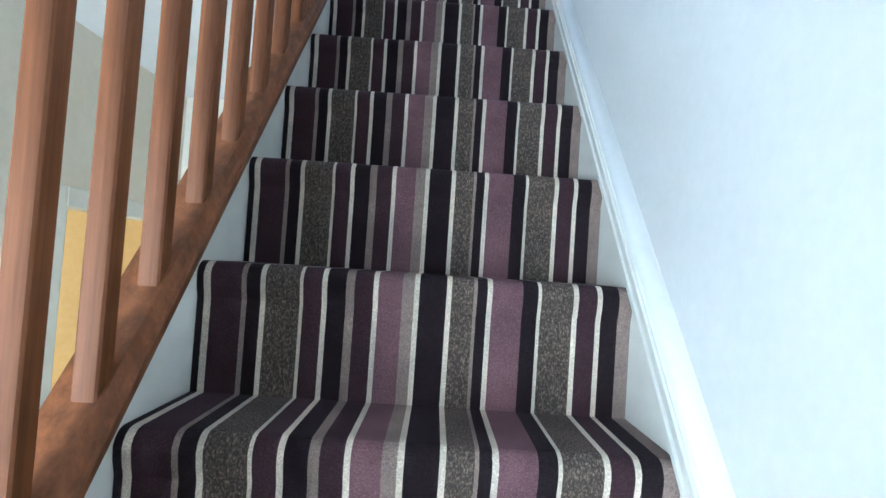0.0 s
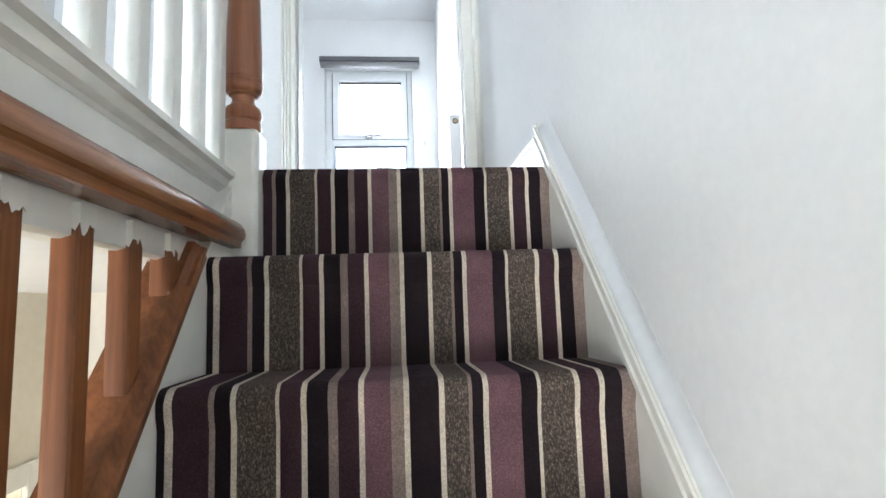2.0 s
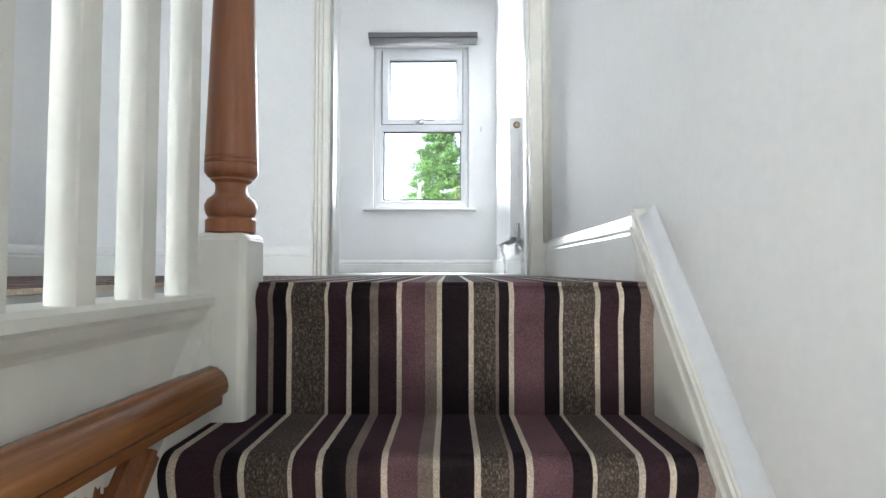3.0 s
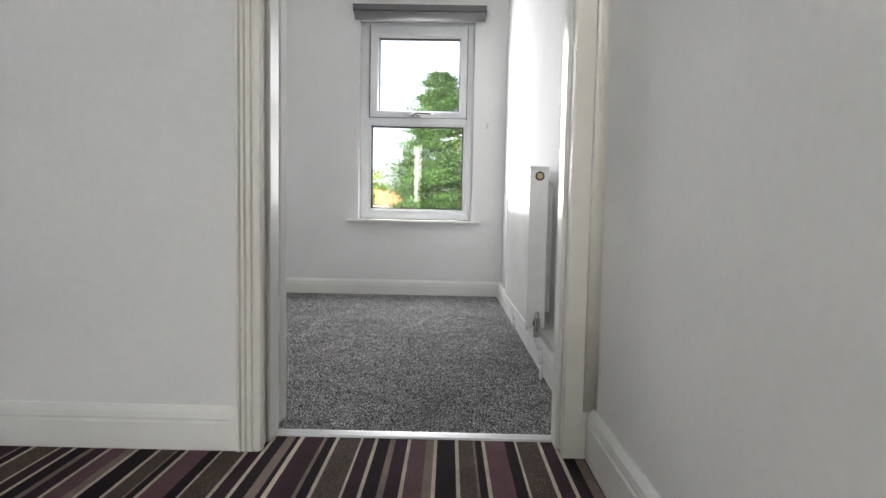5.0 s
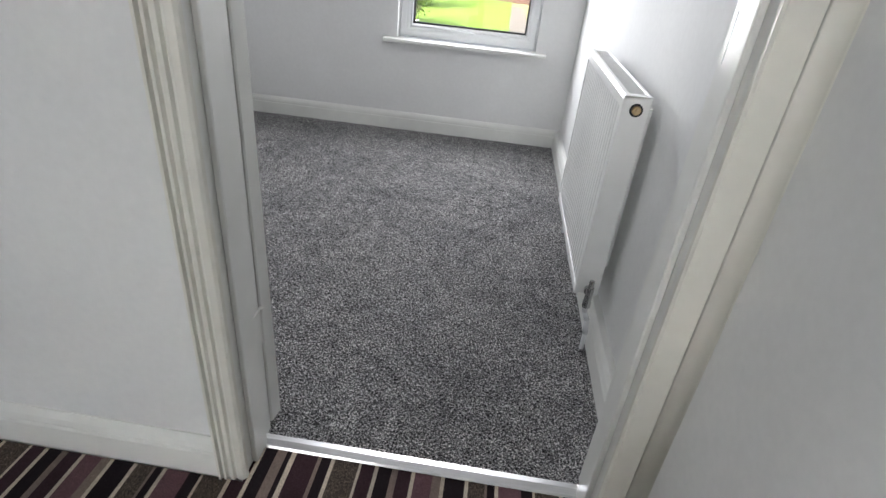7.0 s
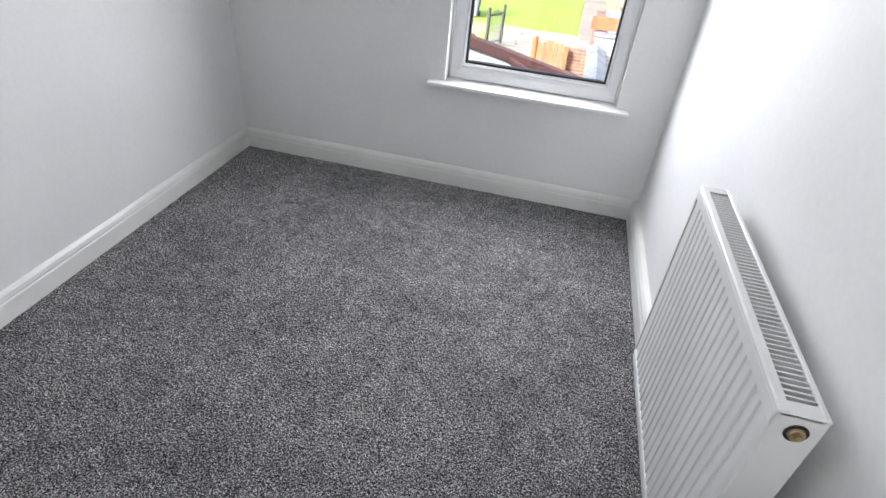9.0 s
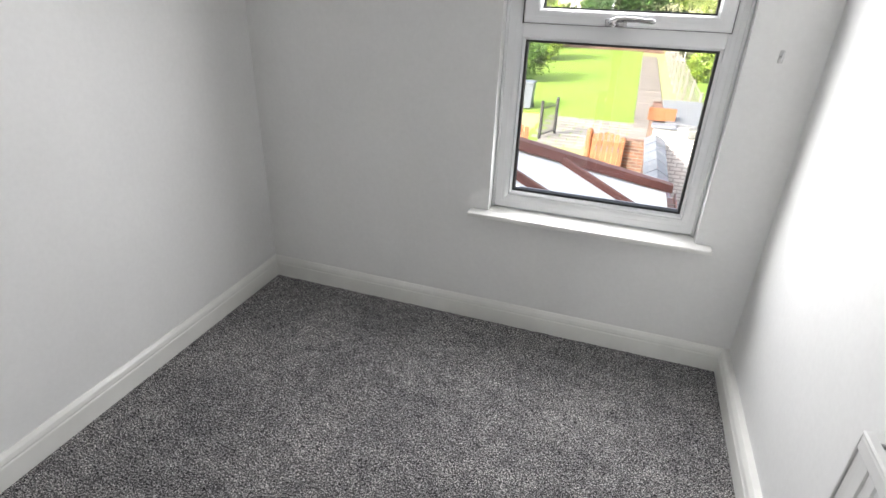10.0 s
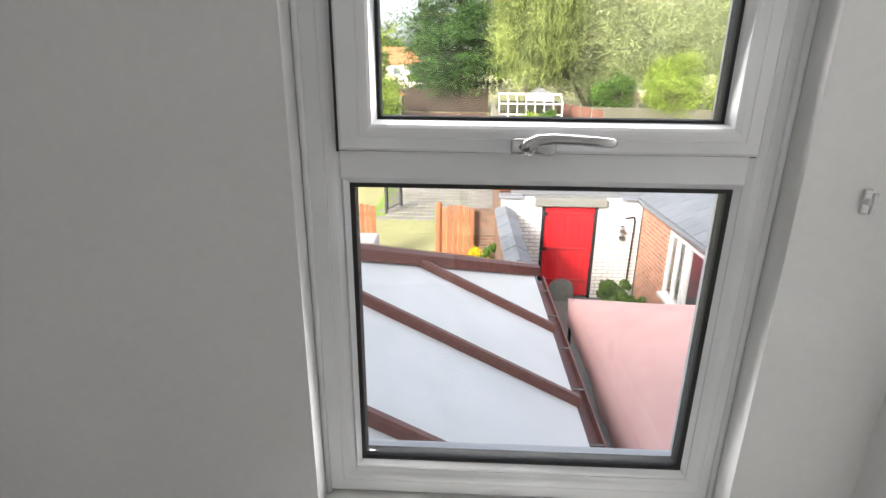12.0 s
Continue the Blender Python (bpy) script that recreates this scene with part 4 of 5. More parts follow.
sheet("ground_bare_earth", -7.5, 1.4, 53.0, 60.0, G0 + 0.002, EARTH, "bare brown earth under the trees", "ground")

patio = thing("patio", (0, 0, 0), "pale concrete slab patio with grassy joints", "patio", kind="structure")
part("bed", boxed(-3.6, 1.3, 17.9, 22.8, G0 - 0.1, G0 + 0.002), LAWN, patio, "grass growing in the joints")
slab_mesh = None
random.seed(8)
for j in range(11):
    for i in range(6):
        x, y = -3.0 + i * 0.6 + (0.3 if j % 2 else 0) - 0.15, 18.1 + j * 0.42
        if slab_mesh is None:
            first_slab = part("slab", boxed(-0.277, 0.277, -0.187, 0.187, -0.03, 0.022, bevel=0.008), SLAB, patio)
            slab_mesh = first_slab.data
            s = first_slab
        else:
            s = new("slab", slab_mesh)
            s.parent = patio
        s.location = (x, y, G0 + random.uniform(-0.006, 0.006))
        s.rotation_euler = (0, 0, radians(random.uniform(-2, 2)))
path = thing("garden_path", (0, 0, 0), "brown stone slab path beside the lawn", "path", kind="structure")
path_mesh = None
for j in range(52):
    if path_mesh is None:
        s = part("slab", boxed(-0.54, 0.54, -0.29, 0.29, -0.04, 0.018, bevel=0.01), PATHSLAB, path)
        path_mesh = s.data
    else:
        s = new("slab", path_mesh)
        s.parent = path
    s.location = (0.26 + random.uniform(-0.03, 0.03), 18.4 + j * 0.6, G0 + random.uniform(-0.008, 0.008))

# ---- outside: glazed lean-to below the window ----
lean = thing("conservatory_roof", (0, 0, 0), "white sheet conservatory roof with brown glazing bars", "conservatory")
EX, EZ, SLOPE = 0.11, -0.80, 0.50
HY, AX = 8.45, -2.1


def roof_z(x):
    return EZ + (EX - x) * SLOPE


def hip_y(x):
    return HY + (x - EX) * 1.14


bars = [4.84, 5.94, 7.04]
edges = [3.86] + bars + [8.45]
for a, b in zip(edges, edges[1:]):
    top = []
    lo = [(EX, a), (EX, b)]
    xb = AX if hip_y(AX) >= b else EX + (b - HY) / 1.14
    xa = AX if hip_y(AX) >= a else EX + (a - HY) / 1.14
    ring = [(EX, a), (EX, b), (xb, b)] + ([(AX, hip_y(AX))] if a < hip_y(AX) < b else []) + [(xa, a)]
    if abs(ring[1][0] - ring[2][0]) < 1e-6:
        ring.pop(2)
    bm = bmesh.new()
    up = [bm.verts.new((x, y, roof_z(x))) for x, y in ring]
    dn = [bm.verts.new((x, y, roof_z(x) - 0.025)) for x, y in ring]
    bm.faces.new(up)
    bm.faces.new(dn[::-1])
    for i in range(len(ring)):
        bm.faces.new((up[i], dn[i], dn[(i + 1) % len(ring)], up[(i + 1) % len(ring)]))
    part("roof_sheet", bm, SHEET, lean, "white multiwall sheet")


def bar_between(bm, p, q, w, h):
    p, q = Vector(p), Vector(q)
    d = (q - p).normalized()
    side = d.cross(Vector((0, 0, 1))).normalized() * w / 2
    up = Vector((0, 0, h))
    prof = [-side, side, side + up * 0.75, side * 0.6 + up, -side * 0.6 + up, -side + up * 0.75]
    a = [bm.verts.new(p + v) for v in prof]
    b = [bm.verts.new(q + v) for v in prof]
    bm.faces.new(a)
    bm.faces.new(b[::-1])
    for i in range(6):
        bm.faces.new((a[i], b[i], b[(i + 1) % 6], a[(i + 1) % 6]))
    return bm


for y in bars:
    x_top = max(AX, EX + (y - HY) / 1.14)
    part("glazing_bar", bar_between(bmesh.new(), (EX + 0.02, y, EZ - 0.01), (x_top, y, roof_z(x_top)), 0.06, 0.08), ROOFBAR, lean, "brown glazing bar")
part("hip_bar", bar_between(bmesh.new(), (EX + 0.03, HY + 0.03, EZ - 0.02), (AX, hip_y(AX), roof_z(AX)), 0.12, 0.13), ROOFBAR, lean, "brown hip capping")
part("ridge_bar", bar_between(bmesh.new(), (AX, hip_y(AX), roof_z(AX)), (AX, 3.86, roof_z(AX)), 0.1, 0.09), ROOFBAR, lean, "brown ridge capping")
bm = bmesh.new()
prism(bm, [(EX + 0.01, EZ - 0.03), (EX + 0.01, EZ - 0.1), (EX + 0.11, EZ - 0.1), (EX + 0.12, EZ - 0.02), (EX + 0.105, EZ - 0.02), (EX + 0.1, EZ - 0.085), (EX + 0.02, EZ - 0.085), (EX + 0.02, EZ - 0.03)], 3.86, HY, 'y')
part("gutter", bm, ROOFBAR, lean, "brown gutter")
for i in range(7):
    y = 4.3 + i * 0.62
    part("gutter_clip", boxed(EX + 0.012, EX + 0.118, y, y + 0.02, EZ - 0.032, EZ - 0.024), PALEFENCE, lean, "pale gutter clip")
part("side_wall", boxed(EX - 0.03, EX, 3.86, HY - 0.05, G0, EZ - 0.03), BLACKPAINT, lean, "dark glazed side wall")
bm = bmesh.new()
a = [bm.verts.new(v) for v in ((EX, HY, EZ - 0.03), (AX, hip_y(AX), roof_z(AX) - 0.02), (AX - 0.3, HY, EZ - 0.03))]
bm.faces.new(a)
b = [bm.verts.new(v.co - Vector((0, 0, 0.03))) for v in a]
bm.faces.new(b[::-1])
for i in range(3):
    bm.faces.new((a[i], b[i], b[(i + 1) % 3], a[(i + 1) % 3]))
part("hip_end_sheet", bm, SHEET, lean)
block = thing("chimney_coping", (-1.95, 8.75, -0.72), "pale stone coping on a low pier", "coping stone")
part("stone", boxed(-0.2, 0.2, -0.2, 0.2, 0.0, 0.22, bevel=0.015), PALESTONE, block)
part("pier", boxed(-0.17, 0.17, -0.17, 0.17, G0 + 0.72, 0.0), OLDBRICK, block)

# ---- outside: pink canopy ----
canopy = thing("garden_canopy", (0, 0, 0), "faded pink fabric garden canopy over the yard", "canopy")
CX0, CX1, CY0, CY1, CZ = 0.4, 3.3, 4.4, 7.85, -0.82
bm = bmesh.new()
n = 26
grid = []
for i in range(n + 1):
    row = []
    for j in range(n + 1):
        u, v = i / n, j / n
        x, y = CX0 + (CX1 - CX0) * u, CY0 + (CY1 - CY0) * v
        du, dv = 1 - abs(2 * u - 1), 1 - abs(2 * v - 1)
        z = CZ + 0.55 * min(du, dv) ** 0.9 - 0.05 * math.sin(math.pi * u) * (1 - dv) - 0.05 * math.sin(math.pi * v) * (1 - du)
        z += 0.012 * noise.noise(Vector((x * 2.3, y * 1.7, 0)))
        if min(u, v, 1 - u, 1 - v) == 0:
            z -= 0.01
        row.append(bm.verts.new((x, y, z)))
    grid.append(row)
for i in range(n):
    for j in range(n):
        bm.faces.new((grid[i][j], grid[i + 1][j], grid[i + 1][j + 1], grid[i][j + 1]))
border = [grid[i][0] for i in range(n + 1)] + [grid[n][j] for j in range(1, n + 1)] + [grid[i][n] for i in range(n - 1, -1, -1)] + [grid[0][j] for j in range(n - 1, 0, -1)]
low = [bm.verts.new((v.co.x + (0.03 if v.co.x > 1.8 else -0.03) * random.uniform(-0.5, 0.6), v.co.y, v.co.z - 0.24 + random.uniform(-0.012, 0.012))) for v in border]
for i in range(len(border)):
    k = (i + 1) % len(border)
    bm.faces.new((border[i], border[k], low[k], low[i]))
part("canopy_cloth", bm, PINK, canopy, "pink canopy cloth with a short valance", True)
for x in (CX0 + 0.04, CX1 - 0.04):
    for y in (CY0 + 0.04, CY1 - 0.04):
        bm = bmesh.new()
        cyl(bm, (x, y, G0), (x, y, CZ - 0.03), 0.02)
        part("pole", bm, BLACKPAINT, canopy, "black steel pole")

# ---- outside: white outhouse with the red door ----
out = thing("outhouse", (0, 0, 0), "white painted brick outhouse with a flat felt roof and red door", "outhouse")
OY, OX0, OX1, OZ = 12.5, 0.0, 2.64, -0.86
OD0, OD1, ODZ = 0.83, 1.76, -1.02
bm = bmesh.new()
box(bm, OX0, OD0 - 0.06, OY, OY + 0.22, G0, OZ)
box(bm, OD1 + 0.06, OX1, OY, OY + 0.22, G0, OZ)
box(bm, OD0 - 0.06, OD1 + 0.06, OY, OY + 0.22, ODZ + 0.03, OZ)
part("front_wall", bm, WHITEBRICK, out, "white painted brick front")
part("side_wall", boxed(OX0, OX0 + 0.22, OY + 0.22, 15.5, G0, OZ), OLDBRICK, out)
part("back_wall", boxed(OX0, 4.6, 15.4, 15.6, G0, OZ), OLDBRICK, out)
part("roof", boxed(0.2, 4.6, OY + 0.2, 15.55, OZ + 0.002, OZ + 0.07, bevel=0.01), FELT, out, "flat grey felt roof")
for i in range(6):
    x = -0.05 + i * 0.46
    if 0.5 < x + 0.2 < 2.0:
        continue
    part("coping_slab", boxed(x, x + 0.45, OY - 0.05, OY + 0.25, OZ, OZ + 0.055, bevel=0.008), SLATE, out, "slate coping slab")
part("lintel", boxed(0.62, 1.97, OY - 0.07, OY + 0.2, ODZ + 0.03, ODZ + 0.19, bevel=0.02, seg=2), STONE, out, "dark weathered stone lintel")
for x0, x1 in ((OD0 - 0.06, OD0), (OD1, OD1 + 0.06)):
    part("door_jamb", boxed(x0, x1, OY - 0.01, OY + 0.1, G0, ODZ + 0.03, bevel=0.004), BLACKPAINT, out, "black painted door jamb")
rd = part("red_door", boxed(OD0, OD1, OY + 0.05, OY + 0.06, G0 + 0.03, ODZ + 0.03), REDDOOR, out, "red painted boarded door")
for i in range(7):
    w = (OD1 - OD0) / 7
    part("board", boxed(OD0 + i * w + 0.002, OD0 + (i + 1) * w - 0.002, OY + 0.02, OY + 0.05, G0 + 0.04, ODZ + 0.02, bevel=0.003), REDDOOR, rd)
for z in (ODZ - 0.15, ODZ - 0.85, ODZ - 1.5):
    bm = boxed(OD0 + 0.02, OD1 - 0.06, OY - 0.012, OY + 0.02, z, z + 0.06, bevel=0.006)
    part("strap_hinge", bm, REDIRON, rd, "red painted strap hinge")
    part("hinge_pin", boxed(OD0 - 0.03, OD0 + 0.06, OY - 0.012, OY + 0.02, z - 0.01, z + 0.06, bevel=0.004), BLACKPAINT, rd, "black hinge end")
lampx = 2.3
lamp_o = thing("outdoor_floodlight", (lampx, OY, -1.4), "small double floodlight on the white outhouse wall", "floodlight")
for dz in (0.0, -0.12):
    bm = bmesh.new()
    cyl(bm, (0, -0.02, dz), (-0.02, -0.12, dz - 0.03), 0.04, 0.055, 14)
    part("lamp_head", bm, ALU, lamp_o)
part("bracket", boxed(-0.03, 0.03, -0.04, 0, -0.16, 0.06, bevel=0.005), BINGREY, lamp_o)
bm = bmesh.new()
for p, q in (((2.34, OY - 0.02, -1.2), (2.5, OY - 0.02, -1.17)), ((2.5, OY - 0.02, -1.17), (2.52, OY - 0.02, -1.25)), ((2.52, OY - 0.02, -1.25), (2.5, OY - 0.02, -2.6))):
    cyl(bm, p, q, 0.018, seg=10)
tagged(mesh_object("conduit_pipe", bm, BLACKPAINT), "black conduit pipe fixed to the white wall", "pipe")

# brick wall with slate coping between garden and yard
gw = thing("yard_wall", (0, 0, 0), "old brick yard wall with overlapping slate coping", "brick wall", kind="structure")
part("wall", boxed(-0.06, 0.17, 8.5, OY, G0, -1.12), OLDBRICK, gw)
random.seed(3)
for i in range(13):
    y = 8.5 + i * 0.31
    bm = bmesh.new()
    prism(bm, [(-0.13, -1.12), (-0.13, -1.09), (0.055, -0.985), (0.24, -1.09), (0.24, -1.12)], y, y + 0.325, 'y')
    s = part("coping_slate", bm, SLATE, gw, "blue grey coping slate")
    s.location = (0, 0, 0.012 * (i % 2))
gp = thing("garden_wall", (0, 0, 0), "short mossy brick wall beside the wooden gate", "brick wall", kind="structure")
part("wall", boxed(-0.58, 0.0, 14.2, 14.42, G0, -1.55, bevel=0.01), OLDBRICK, gp)

# wooden gate leaves


def picket_gate(place, turn, n, top):
    g = thing("wooden_gate", place, "orange stained wooden picket gate standing open", "gate", "garden gates", turn=turn)
    for i in range(n):
        x = i * 0.125
        h = top + 0.06 * math.sin(math.pi * i / (n - 1))
        part("picket", prism(bmesh.new(), [(x, 0.05), (x + 0.1, 0.05), (x + 0.1, h - 0.02), (x + 0.05, h), (x, h - 0.02)], 0.0, 0.02, 'y'), GATEWOOD, g)
    for z in (0.25, top - 0.25):
        part("rail", boxed(0, n * 0.125 - 0.02, 0.02, 0.05, z, z + 0.09, bevel=0.004), GATEWOOD, g)
    return g


picket_gate((-1.2, 14.1, G0), -8, 6, 1.4)
picket_gate((-3.42, 14.1, G0), 2, 6, 1.38)
post = thing("gate_post", (-1.27, 14.15, G0), "rounded orange timber gate post", "post")
bm = bmesh.new()
turned(bm, [(0.075, 0), (0.075, 1.42), (0.06, 1.47), (0.03, 1.5), (0.005, 1.505)], 14)
part("timber", bm, GATEWOOD, post)
crate = thing("wooden_planter", (0.12, 13.05, OZ + 0.055), "orange slatted wooden planter on the outhouse edge", "planter")
for i in range(5):
    part("slat", boxed(-0.26 + i * 0.105, -0.165 + i * 0.105, -0.12, -0.1, 0, 0.25, bevel=0.003), GATEWOOD, crate)
part("box", boxed(-0.25, 0.25, -0.1, 0.12, 0.0, 0.2), GATEWOOD, crate)
tray = thing("roof_tray", (3.1, 15.0, OZ + 0.07), "dark tray standing on bricks on the felt roof", "tray")
part("tray", boxed(-0.7, 0.7, -0.5, 0.4, 0.16, 0.24, bevel=0.015), BINGREY, tray)
for x in (-0.55, -0.1, 0.35):
    part("brick", boxed(x, x + 0.1, -0.45, -0.25, 0.0, 0.16, bevel=0.004), BRICK, tray)

# brick outbuilding with white windows
bb = thing("brick_outbuilding", (0, 0, 0), "orange brick outbuilding with white windows and slate roof", "outbuilding")
QX, QY0, QZ = 2.66, 7.9, -0.86
wins = [(9.25, 10.35), (10.4, 11.1)]
WB, WT = -2.1, -1.0
bm = bmesh.new()
ys = [QY0, 9.25, 11.1, 12.49]
box(bm, QX, QX + 0.22, QY0, 9.25, G0, QZ)
box(bm, QX, QX + 0.22, 11.1, 12.49, G0, QZ)
box(bm, QX, QX + 0.22, 9.25, 11.1, G0, WB)
box(bm, QX, QX + 0.22, 9.25, 11.1, WT, QZ)
part("wall", bm, BRICK, bb)
part("end_wall", boxed(QX + 0.22, 5.5, QY0, QY0 + 0.22, G0, QZ), BRICK, bb)
for y0, y1 in wins:
    w = part("window", boxed(QX - 0.005, QX + 0.06, y0, y1, WB, WB + 0.06, bevel=0.004), UPVC, bb, "white upvc window")
    part("frame", boxed(QX - 0.005, QX + 0.06, y0, y1, WT - 0.06, WT, bevel=0.004), UPVC, w)
    for y in (y0, (y0 + y1) / 2 - 0.03, y1 - 0.06):
        part("frame", boxed(QX - 0.004, QX + 0.06, y, y + 0.06, WB + 0.06, WT - 0.06, bevel=0.004), UPVC, w)
    part("pane", boxed(QX + 0.03, QX + 0.036, y0 + 0.03, y1 - 0.03, WB + 0.03, WT - 0.03), GLASS, w)
# dark grey sheet stands in for the shade of the room behind the panes
part("interior_shade_sheet", boxed(QX + 0.3, QX + 0.32, QY0 + 0.3, 12.3, G0, QZ), BINGREY, bb)
part("window_sill", boxed(QX - 0.07, QX + 0.02, 9.2, 11.15, WB - 0.06, WB, bevel=0.006), UPVC, bb)
bm = bmesh.new()
prism(bm, [(QX - 0.14, QZ - 0.02), (QX - 0.14, QZ + 0.02), (5.4, QZ + 1.32), (5.4, QZ + 1.27)], QY0 - 0.1, 12.52, 'y')
rf = part("roof", bm, SLATE, bb, "grey slate roof")
tile = None
for i in range(15):
    for j in range(9):
        u, y = -0.1 + j * 0.3, QY0 + i * 0.31 + (0.15 if j % 2 else 0)
        if tile is None:
            tile = part("slate", boxed(-0.02, 0.36, 0.004, 0.304, 0.0, 0.012), SLATE, rf)
            s = tile
        else:
            s = new("slate", tile.data)
            s.parent = rf
        s.location = (QX + u * 0.904, y, QZ + 0.037 + (u + 0.14) * 0.428 + 0.012)
        s.rotation_euler = (0, radians(-25.3), 0)
part("eaves_board", boxed(QX - 0.1, QX + 0.01, QY0, 12.49, QZ - 0.06, QZ - 0.01, bevel=0.005), OLDFENCE, bb, "weathered brown eaves board")

# metal gate and bins
mg = thing("metal_gate", (-3.12, 18.6, G0), "black painted wrought metal garden gate standing open", "gate", turn=70)
for x in (0.0, 1.0):
    part("post", boxed(x - 0.04, x + 0.04, -0.04, 0.04, 0, 1.22, bevel=0.006), BLACKPAINT, mg)
for z in (0.12, 0.95):
    part("rail", boxed(0.04, 0.96, -0.012, 0.012, z, z + 0.03), BLACKPAINT, mg)
for i in range(9):
    bm = bmesh.new()
    cyl(bm, (0.12 + i * 0.095, 0, 0.12), (0.12 + i * 0.095, 0, 1.0 + 0.12 * abs(math.sin(i * 0.4))), 0.009, seg=8)
    part("bar", bm, BLACKPAINT, mg)
for (x, y, lid, lab) in ((-5.2, 23.2, BINBLUE, "grey wheeled bin with a blue lid"), (-4.55, 23.5, BINGREY, "dark grey wheeled bin")):
    b = thing("wheeled_bin", (x, y, G0), lab, "bin", "wheeled bins")
    part("body", prism(bmesh.new(), [(-0.22, 0.05), (0.22, 0.05), (0.28, 1.0), (-0.28, 1.0)], -0.3, 0.3, 'y'), BINGREY, b)
    part("lid", boxed(-0.3, 0.3, -0.36, 0.34, 1.0, 1.07, bevel=0.02, seg=2), lid, b)
    for sx in (-0.24, 0.24):
        bm = bmesh.new()
        cyl(bm, (sx - 0.03, 0.28, 0.1), (sx + 0.03, 0.28, 0.1), 0.1)
        part("wheel", bm, BLACKPAINT, b)
stone = thing("round_topped_stone", (1.22, 12.3, G0), "round-topped weathered stone slab leaning by the red door", "stone slab")
part("slab", prism(bmesh.new(), [(-0.24, 0), (0.24, 0), (0.24, 0.25)] + [(0.24 * math.cos(a * math.pi / 8), 0.25 + 0.2 * math.sin(a * math.pi / 8)) for a in range(1, 8)] + [(-0.24, 0.25)], 0, 0.07, 'y'), STONE, stone)

# trellis fence along the path
tr = thing("trellis_fence", (0, 0, 0), "pale grey lattice trellis fence beside the path", "fence", kind="structure")
for i in range(11):
    y = 19.0 + i * 3.0
    part("post", boxed(1.36, 1.44, y - 0.04, y + 0.04, G0, G0 + 1.8, bevel=0.005), PALEFENCE, tr)
bm = bmesh.new()
for i in range(66):
    y = 19.0 + i * 0.45
    for s in (1, -1):
        z0, z1 = (G0 + 0.15, G0 + 1.75) if s == 1 else (G0 + 1.75, G0 + 0.15)
        p, q = Vector((1.40 + 0.012 * s, y, z0)), Vector((1.40 + 0.012 * s, y + 0.9, z1))
        d = (q - p).normalized()
        sd = Vector((0, -d.z, d.y)) * 0.022
        t = Vector((0.006, 0, 0))
        vs = [bm.verts.new(v) for v in (p - sd - t, p + sd - t, q + sd - t, q - sd - t, p - sd + t, p + sd + t, q + sd + t, q - sd + t)]
        for f in ((0, 1, 2, 3), (7, 6, 5, 4), (0, 4, 5, 1), (3, 2, 6, 7), (1, 5, 6, 2), (0, 3, 7, 4)):
            bm.faces.new([vs[k] for k in f])
tagged(part("lattice", bm, PALEFENCE, tr, "crossed lattice laths"), kind="stuff")


def board_fence(name, p, q, h, mat, label, w=0.15, post=PALEFENCE, z0=G0):
    f = thing(name, (p[0], p[1], z0), label, "fence", kind="structure", turn=math.degrees(math.atan2(q[1] - p[1], q[0] - p[0])))
    length = math.hypot(q[0] - p[0], q[1] - p[1])
    n = int(length / w)
    me = None
    for i in range(n):
        if me is None:
            s = part("board", boxed(0.003, w - 0.003, -0.012, 0.012, 0.02, h), mat, f)
            me = s.data
        else:
            s = new("board", me)
            s.parent = f
        s.location = (i * w, 0, random.uniform(-0.03, 0.03))
    for i in range(int(length / 2.4) + 1):
        part("post", boxed(i * 2.4 - 0.05, i * 2.4 + 0.05, -0.07, 0.0, 0, h + 0.08), post, f)
    return f


board_fence("fence_far", (-8.8, 61.5), (1.6, 61.2), 2.4, OLDFENCE, "tall weathered brown board fence under the conifer", 0.2, OLDFENCE)
board_fence("fence_side", (1.5, 47.0), (1.9, 60.0), 1.5, PALEFENCE, "pale timber fence beside the bare earth", 0.2)
board_fence("fence_red", (7.2, 58.0), (9.6, 44.0), 1.5, REDFENCE, "red-brown board fence with pale posts", 0.2)
board_fence("fence_grey", (9.8, 53.0), (26.0, 48.5), 1.25, MOSSFENCE, "mossy grey timber fence among the shrubs", 0.25)

# greenhouse and sheds
gh = thing("greenhouse", (4.6, 48.0, G0), "white framed glass greenhouse", "greenhouse")
for x in np.linspace(-2.6, 2.6, 8):
    part("frame_bar", boxed(x - 0.028, x + 0.028, -0.03, 0.03, 0, 1.7), UPVC, gh)
    part("frame_bar", bar_between(bmesh.new(), (x, 0, 1.7), (x, 1.2, 2.4), 0.08, 0.06), UPVC, gh)
for z in (0.0, 0.8, 1.66):
    part("frame_rail", boxed(-2.64, 2.64, -0.05, 0.05, z, z + 0.08), UPVC, gh)
part("ridge", boxed(-2.64, 2.64, 1.15, 1.25, 2.38, 2.5), UPVC, gh)
part("glass", boxed(-2.6, 2.6, -0.006, 0.006, 0.08, 1.7), GLASS, gh)
bm = bmesh.new()
prism(bm, [(0.0, 1.7), (1.2, 2.4), (1.2, 2.41), (0.0, 1.71)], -2.6, 2.6)
part("roof_glass", bm, GLASS, gh)
part("back_wall", boxed(-2.6, 2.6, 2.3, 2.4, 0, 1.8), MOSSFENCE, gh)
shed = thing("white_shed", (6.0, 53.0, G0), "small white painted shed behind the greenhouse", "shed")
part("walls", boxed(-1.1, 1.1, -1, 1, 0, 2.2), WHITEBRICK, shed)
